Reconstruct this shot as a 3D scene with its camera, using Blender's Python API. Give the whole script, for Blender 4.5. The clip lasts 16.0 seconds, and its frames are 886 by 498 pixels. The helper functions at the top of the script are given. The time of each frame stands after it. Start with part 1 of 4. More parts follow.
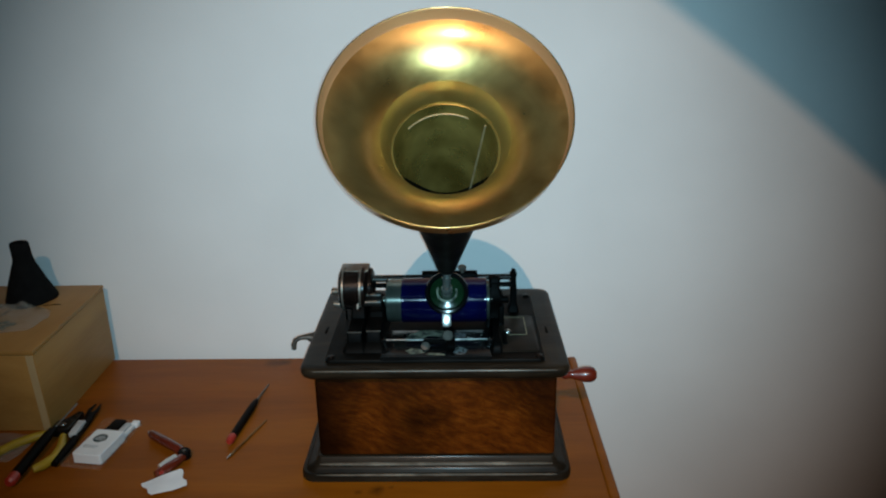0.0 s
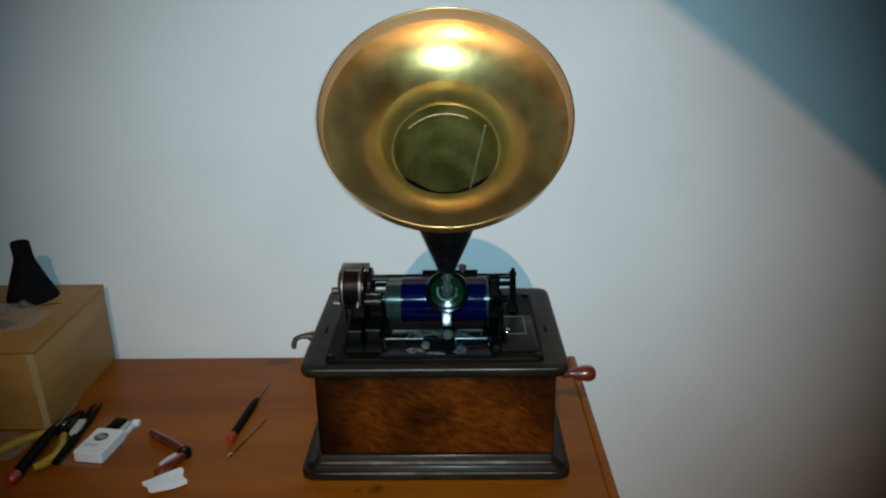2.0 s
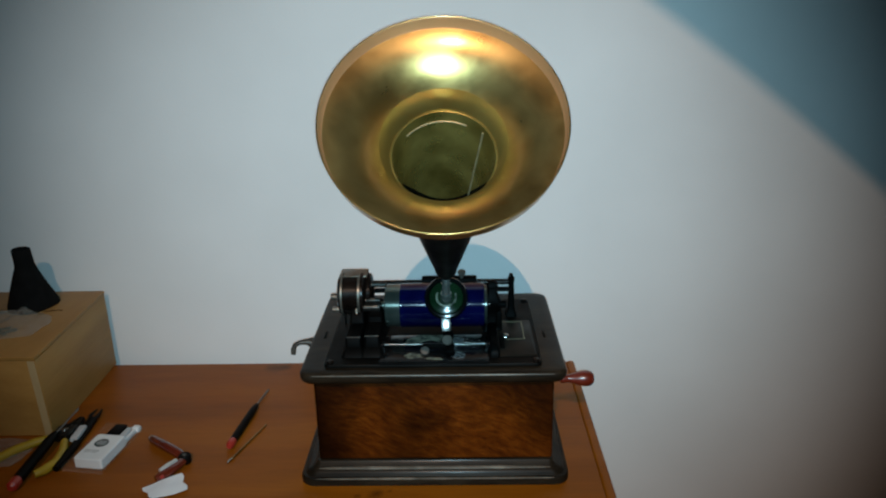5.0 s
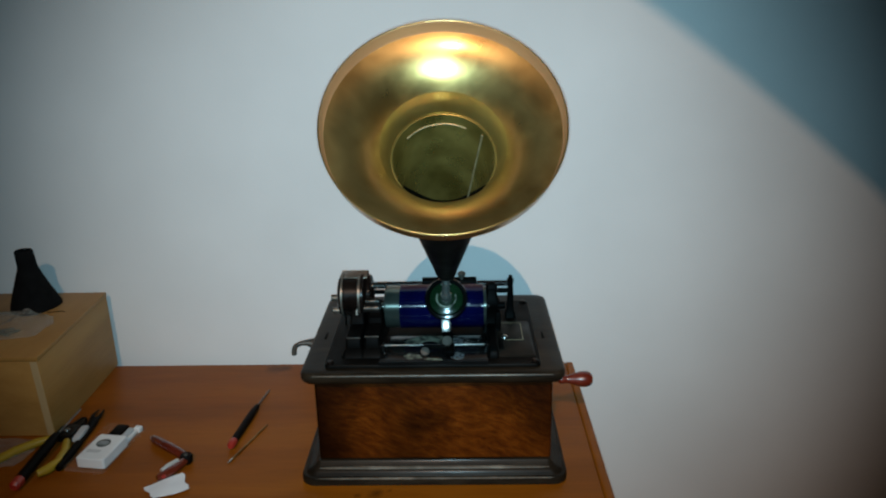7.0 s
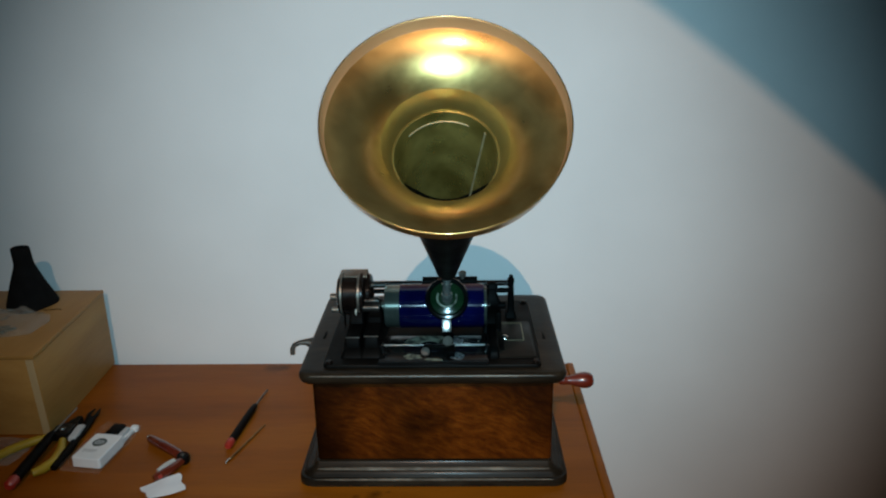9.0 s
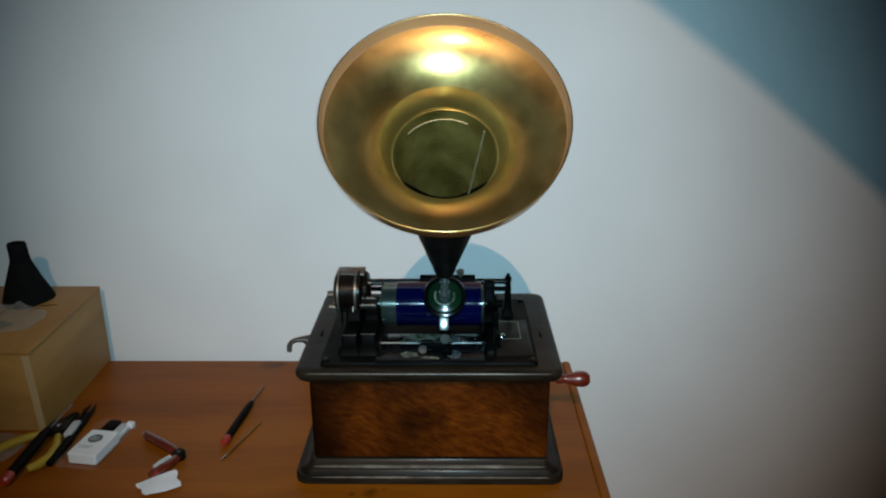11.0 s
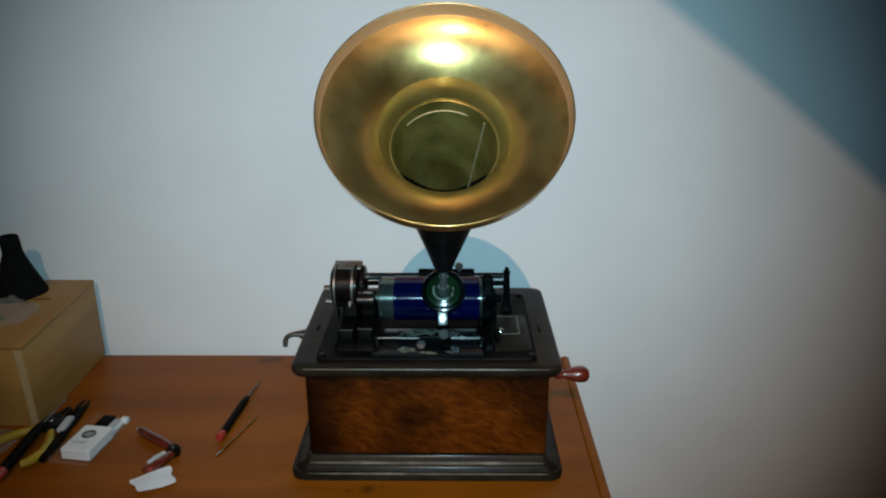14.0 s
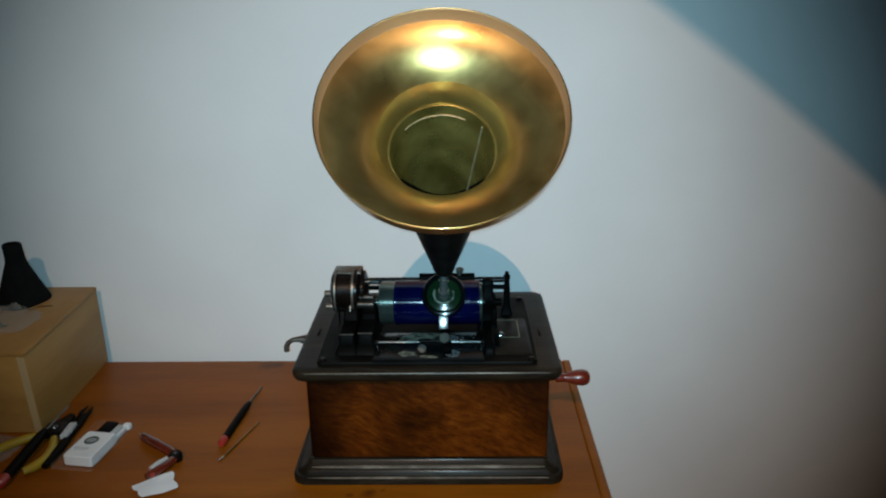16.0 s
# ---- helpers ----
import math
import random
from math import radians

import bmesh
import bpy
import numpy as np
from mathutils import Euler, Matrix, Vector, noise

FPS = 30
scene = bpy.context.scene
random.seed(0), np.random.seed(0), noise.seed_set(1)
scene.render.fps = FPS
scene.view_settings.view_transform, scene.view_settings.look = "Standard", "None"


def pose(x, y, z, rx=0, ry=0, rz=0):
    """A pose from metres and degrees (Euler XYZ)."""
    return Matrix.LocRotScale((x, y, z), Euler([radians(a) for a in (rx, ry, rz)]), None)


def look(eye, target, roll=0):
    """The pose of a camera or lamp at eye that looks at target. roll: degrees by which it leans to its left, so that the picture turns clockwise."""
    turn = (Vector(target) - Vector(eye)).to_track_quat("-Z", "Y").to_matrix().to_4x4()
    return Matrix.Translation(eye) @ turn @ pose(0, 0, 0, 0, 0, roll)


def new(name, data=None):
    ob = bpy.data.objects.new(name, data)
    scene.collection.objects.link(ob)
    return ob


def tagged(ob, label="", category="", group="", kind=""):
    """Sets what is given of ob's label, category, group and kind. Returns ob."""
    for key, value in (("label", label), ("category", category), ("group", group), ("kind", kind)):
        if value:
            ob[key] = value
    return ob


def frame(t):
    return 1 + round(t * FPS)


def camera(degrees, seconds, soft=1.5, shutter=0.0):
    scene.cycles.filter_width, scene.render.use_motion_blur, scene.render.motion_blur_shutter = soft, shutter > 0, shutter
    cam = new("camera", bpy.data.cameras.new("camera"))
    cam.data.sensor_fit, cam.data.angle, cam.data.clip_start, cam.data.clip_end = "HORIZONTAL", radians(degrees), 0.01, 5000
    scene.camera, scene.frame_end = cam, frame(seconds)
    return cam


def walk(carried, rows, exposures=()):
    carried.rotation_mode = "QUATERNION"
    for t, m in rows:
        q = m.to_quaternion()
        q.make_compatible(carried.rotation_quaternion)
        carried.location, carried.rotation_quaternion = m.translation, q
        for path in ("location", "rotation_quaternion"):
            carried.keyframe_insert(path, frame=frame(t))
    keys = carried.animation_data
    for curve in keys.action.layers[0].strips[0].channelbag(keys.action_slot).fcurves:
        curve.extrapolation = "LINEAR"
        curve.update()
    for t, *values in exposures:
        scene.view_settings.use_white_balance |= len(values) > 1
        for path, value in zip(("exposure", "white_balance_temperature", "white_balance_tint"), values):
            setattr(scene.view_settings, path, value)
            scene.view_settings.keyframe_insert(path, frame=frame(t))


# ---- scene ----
cam = camera(60.6, 16.0, soft=2.1)
PATH = [
    (0, (0.0294, -0.7502, 0.5505), (-0.0106, 1.137, -0.1090), -1.02),
    (0.5, (0.0293, -0.7504, 0.5488), (-0.0064, 1.137, -0.1031), -0.83),
    (1, (0.0297, -0.7511, 0.5495), (-0.0106, 1.137, -0.1028), -0.87),
    (1.5, (0.0296, -0.7516, 0.5516), (-0.0098, 1.137, -0.1040), -0.83),
    (2, (0.0302, -0.7526, 0.5512), (-0.0106, 1.137, -0.1105), -1.00),
    (2.5, (0.0325, -0.7530, 0.5524), (-0.0119, 1.137, -0.1065), -1.29),
    (3, (0.0329, -0.7561, 0.5514), (-0.0110, 1.137, -0.0993), -1.30),
    (3.5, (0.0319, -0.7568, 0.5521), (-0.0122, 1.137, -0.0981), -1.23),
    (4, (0.0331, -0.7555, 0.5527), (-0.0089, 1.137, -0.0977), -1.24),
    (6.5, (0.0339, -0.7633, 0.5553), (-0.0112, 1.137, -0.0903), -1.15),
    (7, (0.0350, -0.7650, 0.5550), (-0.0097, 1.137, -0.0893), -1.20),
    (7.5, (0.0337, -0.7640, 0.5546), (-0.0095, 1.137, -0.0921), -1.02),
    (8, (0.0342, -0.7621, 0.5528), (-0.0132, 1.137, -0.0884), -1.15),
    (8.5, (0.0330, -0.7594, 0.5523), (-0.0119, 1.137, -0.0947), -1.03),
    (9, (0.0329, -0.7567, 0.5521), (-0.0086, 1.137, -0.0913), -0.88),
    (11.5, (0.0322, -0.7565, 0.5517), (0.0008, 1.137, -0.0973), -0.34),
    (12, (0.0323, -0.7557, 0.5496), (0.0026, 1.137, -0.1008), -0.28),
    (12.5, (0.0328, -0.7532, 0.5498), (0.0033, 1.137, -0.1055), -0.36),
    (13, (0.0327, -0.7514, 0.5495), (0.0073, 1.137, -0.1020), -0.30),
    (13.5, (0.0319, -0.7481, 0.5476), (0.0039, 1.137, -0.1083), -0.16),
    (14, (0.0318, -0.7447, 0.5487), (0.0043, 1.137, -0.1146), -0.29),
    (14.5, (0.0291, -0.7470, 0.5485), (0.0023, 1.137, -0.1094), -0.22),
    (15, (0.0294, -0.7496, 0.5495), (-0.0020, 1.137, -0.1089), -0.35),
    (15.5, (0.0340, -0.7474, 0.5500), (-0.0021, 1.137, -0.1078), -0.58),
    (16, (0.0365, -0.7490, 0.5474), (-0.0003, 1.137, -0.0996), -0.81),
]
walk(cam, [(t, look(eye, target, roll)) for t, eye, target, roll in PATH])

# ---- light: the phone's own torch beside the lens, an unseen ceiling lamp with an assumed reflector ----
world = bpy.data.worlds.new("world")
scene.world = world
world.use_nodes = True
world.node_tree.nodes["Background"].inputs[0].default_value = (0.05, 0.06, 0.08, 1)
world.node_tree.nodes["Background"].inputs[1].default_value = 1.0

BULB = (-0.08, -2.67, 2.51)
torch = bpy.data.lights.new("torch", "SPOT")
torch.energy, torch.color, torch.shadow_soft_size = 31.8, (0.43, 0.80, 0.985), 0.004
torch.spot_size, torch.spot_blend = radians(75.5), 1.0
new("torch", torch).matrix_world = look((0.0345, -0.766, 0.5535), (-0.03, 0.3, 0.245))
bulb = bpy.data.lights.new("bulb", "SPOT")
bulb.energy, bulb.color, bulb.shadow_soft_size = 212.0, (1.0, 0.66, 0.46), 0.007
# cone kept narrow so that the wall darkens outwards; no such reflector is known
bulb.spot_size, bulb.spot_blend = radians(24.5), 1.0
new("bulb", bulb).matrix_world = look(BULB, (0.015, 0.3, 0.15))


# ---- materials ----
def mat(name, c1, c2, rough=0.5, metal=0.0, freq=(30, 30, 30), fine=400.0, bump=0.1, coat=0.0,
        spread=0.15, distort=0.0, lo=0.35, hi=0.65, spec=0.5, speck=0.0):
    """Two-scale procedural surface: broad colour variation, fine grain in relief and gloss."""
    m = bpy.data.materials.new(name)
    m.use_nodes = True
    n, l = m.node_tree.nodes, m.node_tree.links
    b = n["Principled BSDF"]
    tc = n.new("ShaderNodeTexCoord")
    mp = n.new("ShaderNodeMapping")
    mp.inputs["Scale"].default_value = freq
    l.new(tc.outputs["Object"], mp.inputs["Vector"])
    big = n.new("ShaderNodeTexNoise")
    big.inputs["Scale"].default_value, big.inputs["Detail"].default_value = 1.0, 6.0
    big.inputs["Distortion"].default_value = distort
    l.new(mp.outputs[0], big.inputs["Vector"])
    ramp = n.new("ShaderNodeValToRGB")
    ramp.color_ramp.elements[0].position, ramp.color_ramp.elements[1].position = lo, hi
    ramp.color_ramp.elements[0].color, ramp.color_ramp.elements[1].color = (*c1, 1), (*c2, 1)
    l.new(big.outputs[0], ramp.inputs[0])
    small = n.new("ShaderNodeTexNoise")
    small.inputs["Scale"].default_value, small.inputs["Detail"].default_value = fine, 4.0
    l.new(tc.outputs["Object"], small.inputs["Vector"])
    out = ramp.outputs[0]
    if speck:
        mix = n.new("ShaderNodeMix")
        mix.data_type, mix.blend_type = "RGBA", "MULTIPLY"
        mix.inputs[0].default_value = speck
        l.new(out, mix.inputs[6])
        l.new(small.outputs[0], mix.inputs[7])
        out = mix.outputs[2]
    l.new(out, b.inputs["Base Color"])
    rg = n.new("ShaderNodeMapRange")
    rg.inputs[3].default_value, rg.inputs[4].default_value = max(0.02, rough - spread), min(1, rough + spread)
    rs = n.new("ShaderNodeTexNoise")
    rs.inputs["Scale"].default_value, rs.inputs["Detail"].default_value = 45.0, 5.0
    l.new(tc.outputs["Object"], rs.inputs["Vector"])
    l.new(rs.outputs[0], rg.inputs[0])
    l.new(rg.outputs[0], b.inputs["Roughness"])
    b.inputs["Metallic"].default_value = metal
    b.inputs["Coat Weight"].default_value, b.inputs["Coat Roughness"].default_value = coat, 0.12
    b.inputs["Specular IOR Level"].default_value = spec
    if bump:
        bp = n.new("ShaderNodeBump")
        bp.inputs["Strength"].default_value, bp.inputs["Distance"].default_value = bump, 0.001
        l.new(small.outputs[0], bp.inputs["Height"])
        l.new(bp.outputs[0], b.inputs["Normal"])
    return m


def wood(name, c1, c2, c3, grain=(3, 60, 60), rough=0.4, coat=0.3, figure=6.0, bump=0.15, fibre=0.35, spots=(), spec=0.5, turn=0, warped=0.06, stain=0.0):
    """Wood with long grain along the short-frequency axis, fibre streaks and a broad figure."""
    m = bpy.data.materials.new(name)
    m.use_nodes = True
    n, l = m.node_tree.nodes, m.node_tree.links
    b = n["Principled BSDF"]
    tc = n.new("ShaderNodeTexCoord")
    warp = n.new("ShaderNodeTexNoise")
    warp.inputs["Scale"].default_value, warp.inputs["Detail"].default_value = figure, 3.0
    l.new(tc.outputs["Object"], warp.inputs["Vector"])
    add = n.new("ShaderNodeMix")
    add.data_type = "VECTOR"
    add.inputs[0].default_value = warped
    l.new(tc.outputs["Object"], add.inputs[4])
    l.new(warp.outputs["Color"], add.inputs[5])
    mp = n.new("ShaderNodeMapping")
    mp.inputs["Scale"].default_value = grain
    tr = n.new("ShaderNodeMapping")
    tr.inputs["Rotation"].default_value = (0, radians(turn), 0)
    l.new(add.outputs[1], tr.inputs["Vector"])
    l.new(tr.outputs[0], mp.inputs["Vector"])
    ring = n.new("ShaderNodeTexNoise")
    ring.inputs["Scale"].default_value, ring.inputs["Detail"].default_value = 1.0, 8.0
    ring.inputs["Roughness"].default_value = 0.6
    l.new(mp.outputs[0], ring.inputs["Vector"])
    ramp = n.new("ShaderNodeValToRGB")
    e = ramp.color_ramp.elements
    e[0].position, e[0].color = 0.32, (*c1, 1)
    e[1].position, e[1].color = 0.70, (*c3, 1)
    mid = e.new(0.5)
    mid.color = (*c2, 1)
    l.new(ring.outputs[0], ramp.inputs[0])
    mp2 = n.new("ShaderNodeMapping")
    mp2.inputs["Scale"].default_value = [g * 9 for g in grain]
    l.new(tc.outputs["Object"], mp2.inputs["Vector"])
    fib = n.new("ShaderNodeTexNoise")
    fib.inputs["Scale"].default_value, fib.inputs["Detail"].default_value = 1.0, 3.0
    l.new(mp2.outputs[0], fib.inputs["Vector"])
    fr = n.new("ShaderNodeMapRange")
    fr.inputs[1].default_value, fr.inputs[2].default_value = 0.3, 0.7
    fr.inputs[3].default_value, fr.inputs[4].default_value = 1.0 - fibre, 1.0
    l.new(fib.outputs[0], fr.inputs[0])
    mix = n.new("ShaderNodeMix")
    mix.data_type, mix.blend_type = "RGBA", "MULTIPLY"
    mix.inputs[0].default_value = 1.0
    l.new(ramp.outputs[0], mix.inputs[6])
    l.new(fr.outputs[0], mix.inputs[7])
    out = mix.outputs[2]
    if stain:
        sn = n.new("ShaderNodeTexNoise")
        sn.inputs["Scale"].default_value, sn.inputs["Detail"].default_value = 9.0, 2.0
        l.new(tc.outputs["Object"], sn.inputs["Vector"])
        sr = n.new("ShaderNodeMapRange")
        sr.inputs[1].default_value, sr.inputs[2].default_value = 0.36, 0.60
        sr.inputs[3].default_value, sr.inputs[4].default_value = 1.0 - stain, 1.0
        l.new(sn.outputs[0], sr.inputs[0])
        sm = n.new("ShaderNodeMix")
        sm.data_type, sm.blend_type = "RGBA", "MULTIPLY"
        sm.inputs[0].default_value = 1.0
        l.new(out, sm.inputs[6])
        l.new(sr.outputs[0], sm.inputs[7])
        out = sm.outputs[2]
    kw = n.new("ShaderNodeMix")
    kw.data_type = "VECTOR"
    kw.inputs[0].default_value = 0.012
    kn = n.new("ShaderNodeTexNoise")
    kn.inputs["Scale"].default_value = 90.0
    l.new(tc.outputs["Object"], kw.inputs[4])
    l.new(kn.outputs["Color"], kw.inputs[5])
    l.new(tc.outputs["Object"], kn.inputs["Vector"])
    for kx, ky, kz, kr in spots:
        d = n.new("ShaderNodeVectorMath")
        d.operation = "DISTANCE"
        d.inputs[1].default_value = (kx, ky, kz)
        l.new(kw.outputs[1], d.inputs[0])
        kk = n.new("ShaderNodeMapRange")
        kk.inputs[1].default_value, kk.inputs[2].default_value = kr * 0.15, kr
        kk.inputs[3].default_value, kk.inputs[4].default_value = 0.38, 1.0
        l.new(d.outputs["Value"], kk.inputs[0])
        km = n.new("ShaderNodeMix")
        km.data_type, km.blend_type = "RGBA", "MULTIPLY"
        km.inputs[0].default_value = 1.0
        l.new(out, km.inputs[6])
        l.new(kk.outputs[0], km.inputs[7])
        out = km.outputs[2]
    l.new(out, b.inputs["Base Color"])
    rg = n.new("ShaderNodeMapRange")
    rg.inputs[3].default_value, rg.inputs[4].default_value = rough - 0.1, rough + 0.15
    l.new(warp.outputs[0], rg.inputs[0])
    l.new(rg.outputs[0], b.inputs["Roughness"])
    b.inputs["Coat Weight"].default_value, b.inputs["Coat Roughness"].default_value = coat, 0.2
    b.inputs["Specular IOR Level"].default_value = spec
    bp = n.new("ShaderNodeBump")
    bp.inputs["Strength"].default_value, bp.inputs["Distance"].default_value = bump, 0.0006
    l.new(fib.outputs[0], bp.inputs["Height"])
    l.new(bp.outputs[0], b.inputs["Normal"])
    return m


def glass(name, tint, rough=0.05, alpha=0.25):
    m = bpy.data.materials.new(name)
    m.use_nodes = True
    b = m.node_tree.nodes["Principled BSDF"]
    b.inputs["Base Color"].default_value = (*tint, 1)
    b.inputs["Roughness"].default_value, b.inputs["Alpha"].default_value = rough, alpha
    return m


# for surfaces out of view, dark so that they bounce little light
UNSEENDARK = wood("dark_unseen_wood", (0.03, 0.022, 0.016), (0.05, 0.037, 0.026), (0.07, 0.052, 0.036), (2, 30, 30))
PLASTER = mat("wall_plaster", (0.70, 0.70, 0.69), (0.78, 0.78, 0.77), 0.85, freq=(3, 3, 3), fine=180, bump=0.12)
CEIL = mat("ceiling_paint", (0.68, 0.68, 0.66), (0.75, 0.75, 0.73), 0.9, freq=(3, 3, 3), fine=150, bump=0.1)
FLOOR = wood("floor_boards", (0.16, 0.09, 0.05), (0.22, 0.13, 0.07), (0.28, 0.17, 0.09), (2, 30, 30))
# pine, with its few dark knots given last
PINE = wood("varnished_pine", (0.196, 0.0515, 0.0021), (0.242, 0.0655, 0.0029), (0.288, 0.0825, 0.0042), (2.2, 26, 26), 0.42, 0.0, 4.0, 0.05, 0.10, spec=0.16,
            spots=((0.246, 0.300, 0.76, 0.018), (0.262, 0.302, 0.76, 0.014), (0.433, -0.011, 0.76, 0.012), (0.412, -0.015, 0.76, 0.006), (0.447, -0.006, 0.76, 0.006)))
BOXWOOD = wood("pale_box_wood", (0.29, 0.136, 0.028), (0.36, 0.180, 0.042), (0.42, 0.225, 0.058), (9, 2.0, 20), 0.55, 0.05, 5.0, 0.04, 0.08)
BOXEDGE = wood("bare_box_edge", (0.36, 0.24, 0.11), (0.42, 0.29, 0.14), (0.48, 0.34, 0.17), (9, 9, 3), 0.6, 0.0, 5.0, 0.04, 0.1)
# round darker patches at the left, right, top and middle of the front
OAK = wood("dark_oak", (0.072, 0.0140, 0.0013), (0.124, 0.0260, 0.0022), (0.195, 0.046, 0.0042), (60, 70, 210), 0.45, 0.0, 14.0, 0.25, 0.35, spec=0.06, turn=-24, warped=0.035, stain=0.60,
           spots=((-0.012, -0.1035, 0.080, 0.029), (0.012, -0.1035, 0.086, 0.025), (-0.140, -0.1035, 0.10, 0.085), (-0.145, -0.1035, 0.055, 0.080), (-0.142, -0.1035, 0.120, 0.070), (-0.146, -0.1035, 0.035, 0.060), (-0.09, -0.1035, 0.138, 0.030), (0.132, -0.1035, 0.118, 0.060), (0.095, -0.1035, 0.128, 0.045), (0.136, -0.1035, 0.075, 0.040), (0.06, -0.1035, 0.134, 0.020), (-0.05, -0.1035, 0.136, 0.022)))
# paler than the wear alone: the edge highlights are in this colour
OAKWORNGLINT = wood("worn_oak_glint", (0.055, 0.042, 0.028), (0.140, 0.108, 0.080), (0.29, 0.235, 0.180), (20, 40, 60), 0.35, 0.3, 8.0, 0.15, 0.3, spec=0.4, warped=0.02)
OAKDARK = wood("ebonised_oak_moulding", (0.009, 0.0058, 0.0034), (0.019, 0.0122, 0.0072), (0.036, 0.024, 0.014), (4, 60, 60), 0.42, 0.09, 8.0, 0.15, 0.35, spec=0.08)
ENAMEL = mat("black_enamel", (0.003, 0.003, 0.003), (0.006, 0.006, 0.006), 0.16, 0, (20, 20, 20), 250, 0.05, 0.0, 0.06, spec=0.30)
IRON = mat("black_cast_iron", (0.0012, 0.0012, 0.0012), (0.0030, 0.0027, 0.0024), 0.50, 0, (25, 25, 25), 500, 0.12, 0.0, spec=0.03)
NICKEL = mat("worn_nickel", (0.52, 0.50, 0.46), (0.66, 0.64, 0.60), 0.25, 1.0, (60, 60, 60), 500, 0.04)
BRASS = mat("satin_brass", (0.33, 0.182, 0.052), (0.57, 0.385, 0.138), 0.32, 0.94, (13, 13, 13), 300, 0.0, 0.6, 0.12, 1.2, 0.30, 0.68)
BRASS.node_tree.nodes["Principled BSDF"].inputs["Coat Roughness"].default_value = 0.16
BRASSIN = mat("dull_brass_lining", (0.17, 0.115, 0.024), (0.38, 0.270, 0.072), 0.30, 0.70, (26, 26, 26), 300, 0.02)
BRASSCOLLAR = mat("olive_brass_collar", (0.31, 0.185, 0.044), (0.46, 0.315, 0.095), 0.38, 0.85, (14, 14, 14), 300, 0.02)
BRASSLIP = mat("tarnished_brass_lip", (0.45, 0.195, 0.085), (0.53, 0.255, 0.115), 0.55, 0.45, (12, 12, 12), 300, 0.03)
STEELRING = mat("pale_neck_metal", (0.24, 0.17, 0.085), (0.33, 0.245, 0.13), 0.40, 0.4, (60, 60, 60), 500, 0.04)
HORNBLACK = mat("black_japanned_steel", (0.004, 0.003, 0.0022), (0.0085, 0.0062, 0.0045), 0.50, 0, (15, 15, 15), 300, 0.05, 0.0, spec=0.06)


# ---- mesh tools ----
def place(ob):
    return ob.matrix_world if ob.parent is None else place(ob.parent) @ ob.matrix_basis


def thing(name, loc, label, category, group="", kind=""):
    ob = new(name)
    ob.matrix_world = pose(*loc)
    ob.empty_display_size = 0.02
    return tagged(ob, label, category, group, kind)


def part(name, bm, material, parent=None, label="", at=None, smooth=True):
    """Links a bmesh in world coordinates as one mesh under its thing; at: the part's own origin in the world."""
    base = place(parent).copy() if parent else Matrix()
    own = (base.inverted() @ at) if at is not None else Matrix()
    bmesh.ops.recalc_face_normals(bm, faces=bm.faces)
    bm.transform((base @ own).inverted())
    me = bpy.data.meshes.new(name)
    bm.to_mesh(me)
    bm.free()
    me.materials.append(material)
    ob = new(name, me)
    if parent:
        ob.parent = parent
    ob.matrix_basis = own
    if smooth:
        me.polygons.foreach_set("use_smooth", [True] * len(me.polygons))
        me.set_sharp_from_angle(angle=radians(38))
    if label:
        ob["label"] = label
    return ob


def box(bm, x0, x1, y0, y1, z0, z1, bev=0.0, seg=2, m=None):
    r = bmesh.ops.create_cube(bm, size=1.0)
    vs = r["verts"]
    for v in vs:
        v.co = Vector(((x0 + x1) / 2 + v.co.x * (x1 - x0), (y0 + y1) / 2 + v.co.y * (y1 - y0), (z0 + z1) / 2 + v.co.z * (z1 - z0)))
    if bev:
        es = list({e for v in vs for e in v.link_edges})
        r = bmesh.ops.bevel(bm, geom=es, offset=bev, segments=seg, profile=0.5, affect="EDGES")
        vs = list({v for f in r["faces"] for v in f.verts} | {v for v in vs if v.is_valid})
    if m:
        bmesh.ops.transform(bm, matrix=m, verts=vs)
    return bm


def lathe(bm, prof, origin, axis, seg=48, closed=False):
    """Turns a profile of (distance along the axis, radius); radius 0 closes to a point."""
    a = Vector(axis).normalized()
    u = a.orthogonal().normalized()
    w = a.cross(u)
    o = Vector(origin)
    rings = []
    for s, r in prof:
        if r < 1e-7:
            rings.append([bm.verts.new(o + a * s)])
        else:
            rings.append([bm.verts.new(o + a * s + (u * math.cos(q) + w * math.sin(q)) * r)
                          for q in (2 * math.pi * i / seg for i in range(seg))])
    pairs = list(zip(rings, rings[1:])) + ([(rings[-1], rings[0])] if closed else [])
    for p, q in pairs:
        for i in range(seg):
            j = (i + 1) % seg
            if len(p) == 1 and len(q) == 1:
                continue
            if len(p) == 1:
                bm.faces.new((p[0], q[i], q[j]))
            elif len(q) == 1:
                bm.faces.new((p[i], q[0], p[j]))
            else:
                bm.faces.new((p[i], q[i], q[j], p[j]))
    return bm


def rod(bm, p, q, r, r2=None, seg=20, bev=0.0006):
    p, q = Vector(p), Vector(q)
    r2 = r if r2 is None else r2
    d = (q - p).length
    return lathe(bm, [(0, 0), (0, r - bev), (bev, r), (d - bev, r2), (d, max(r2 - bev, 0.0001)), (d, 0)], p, q - p, seg)


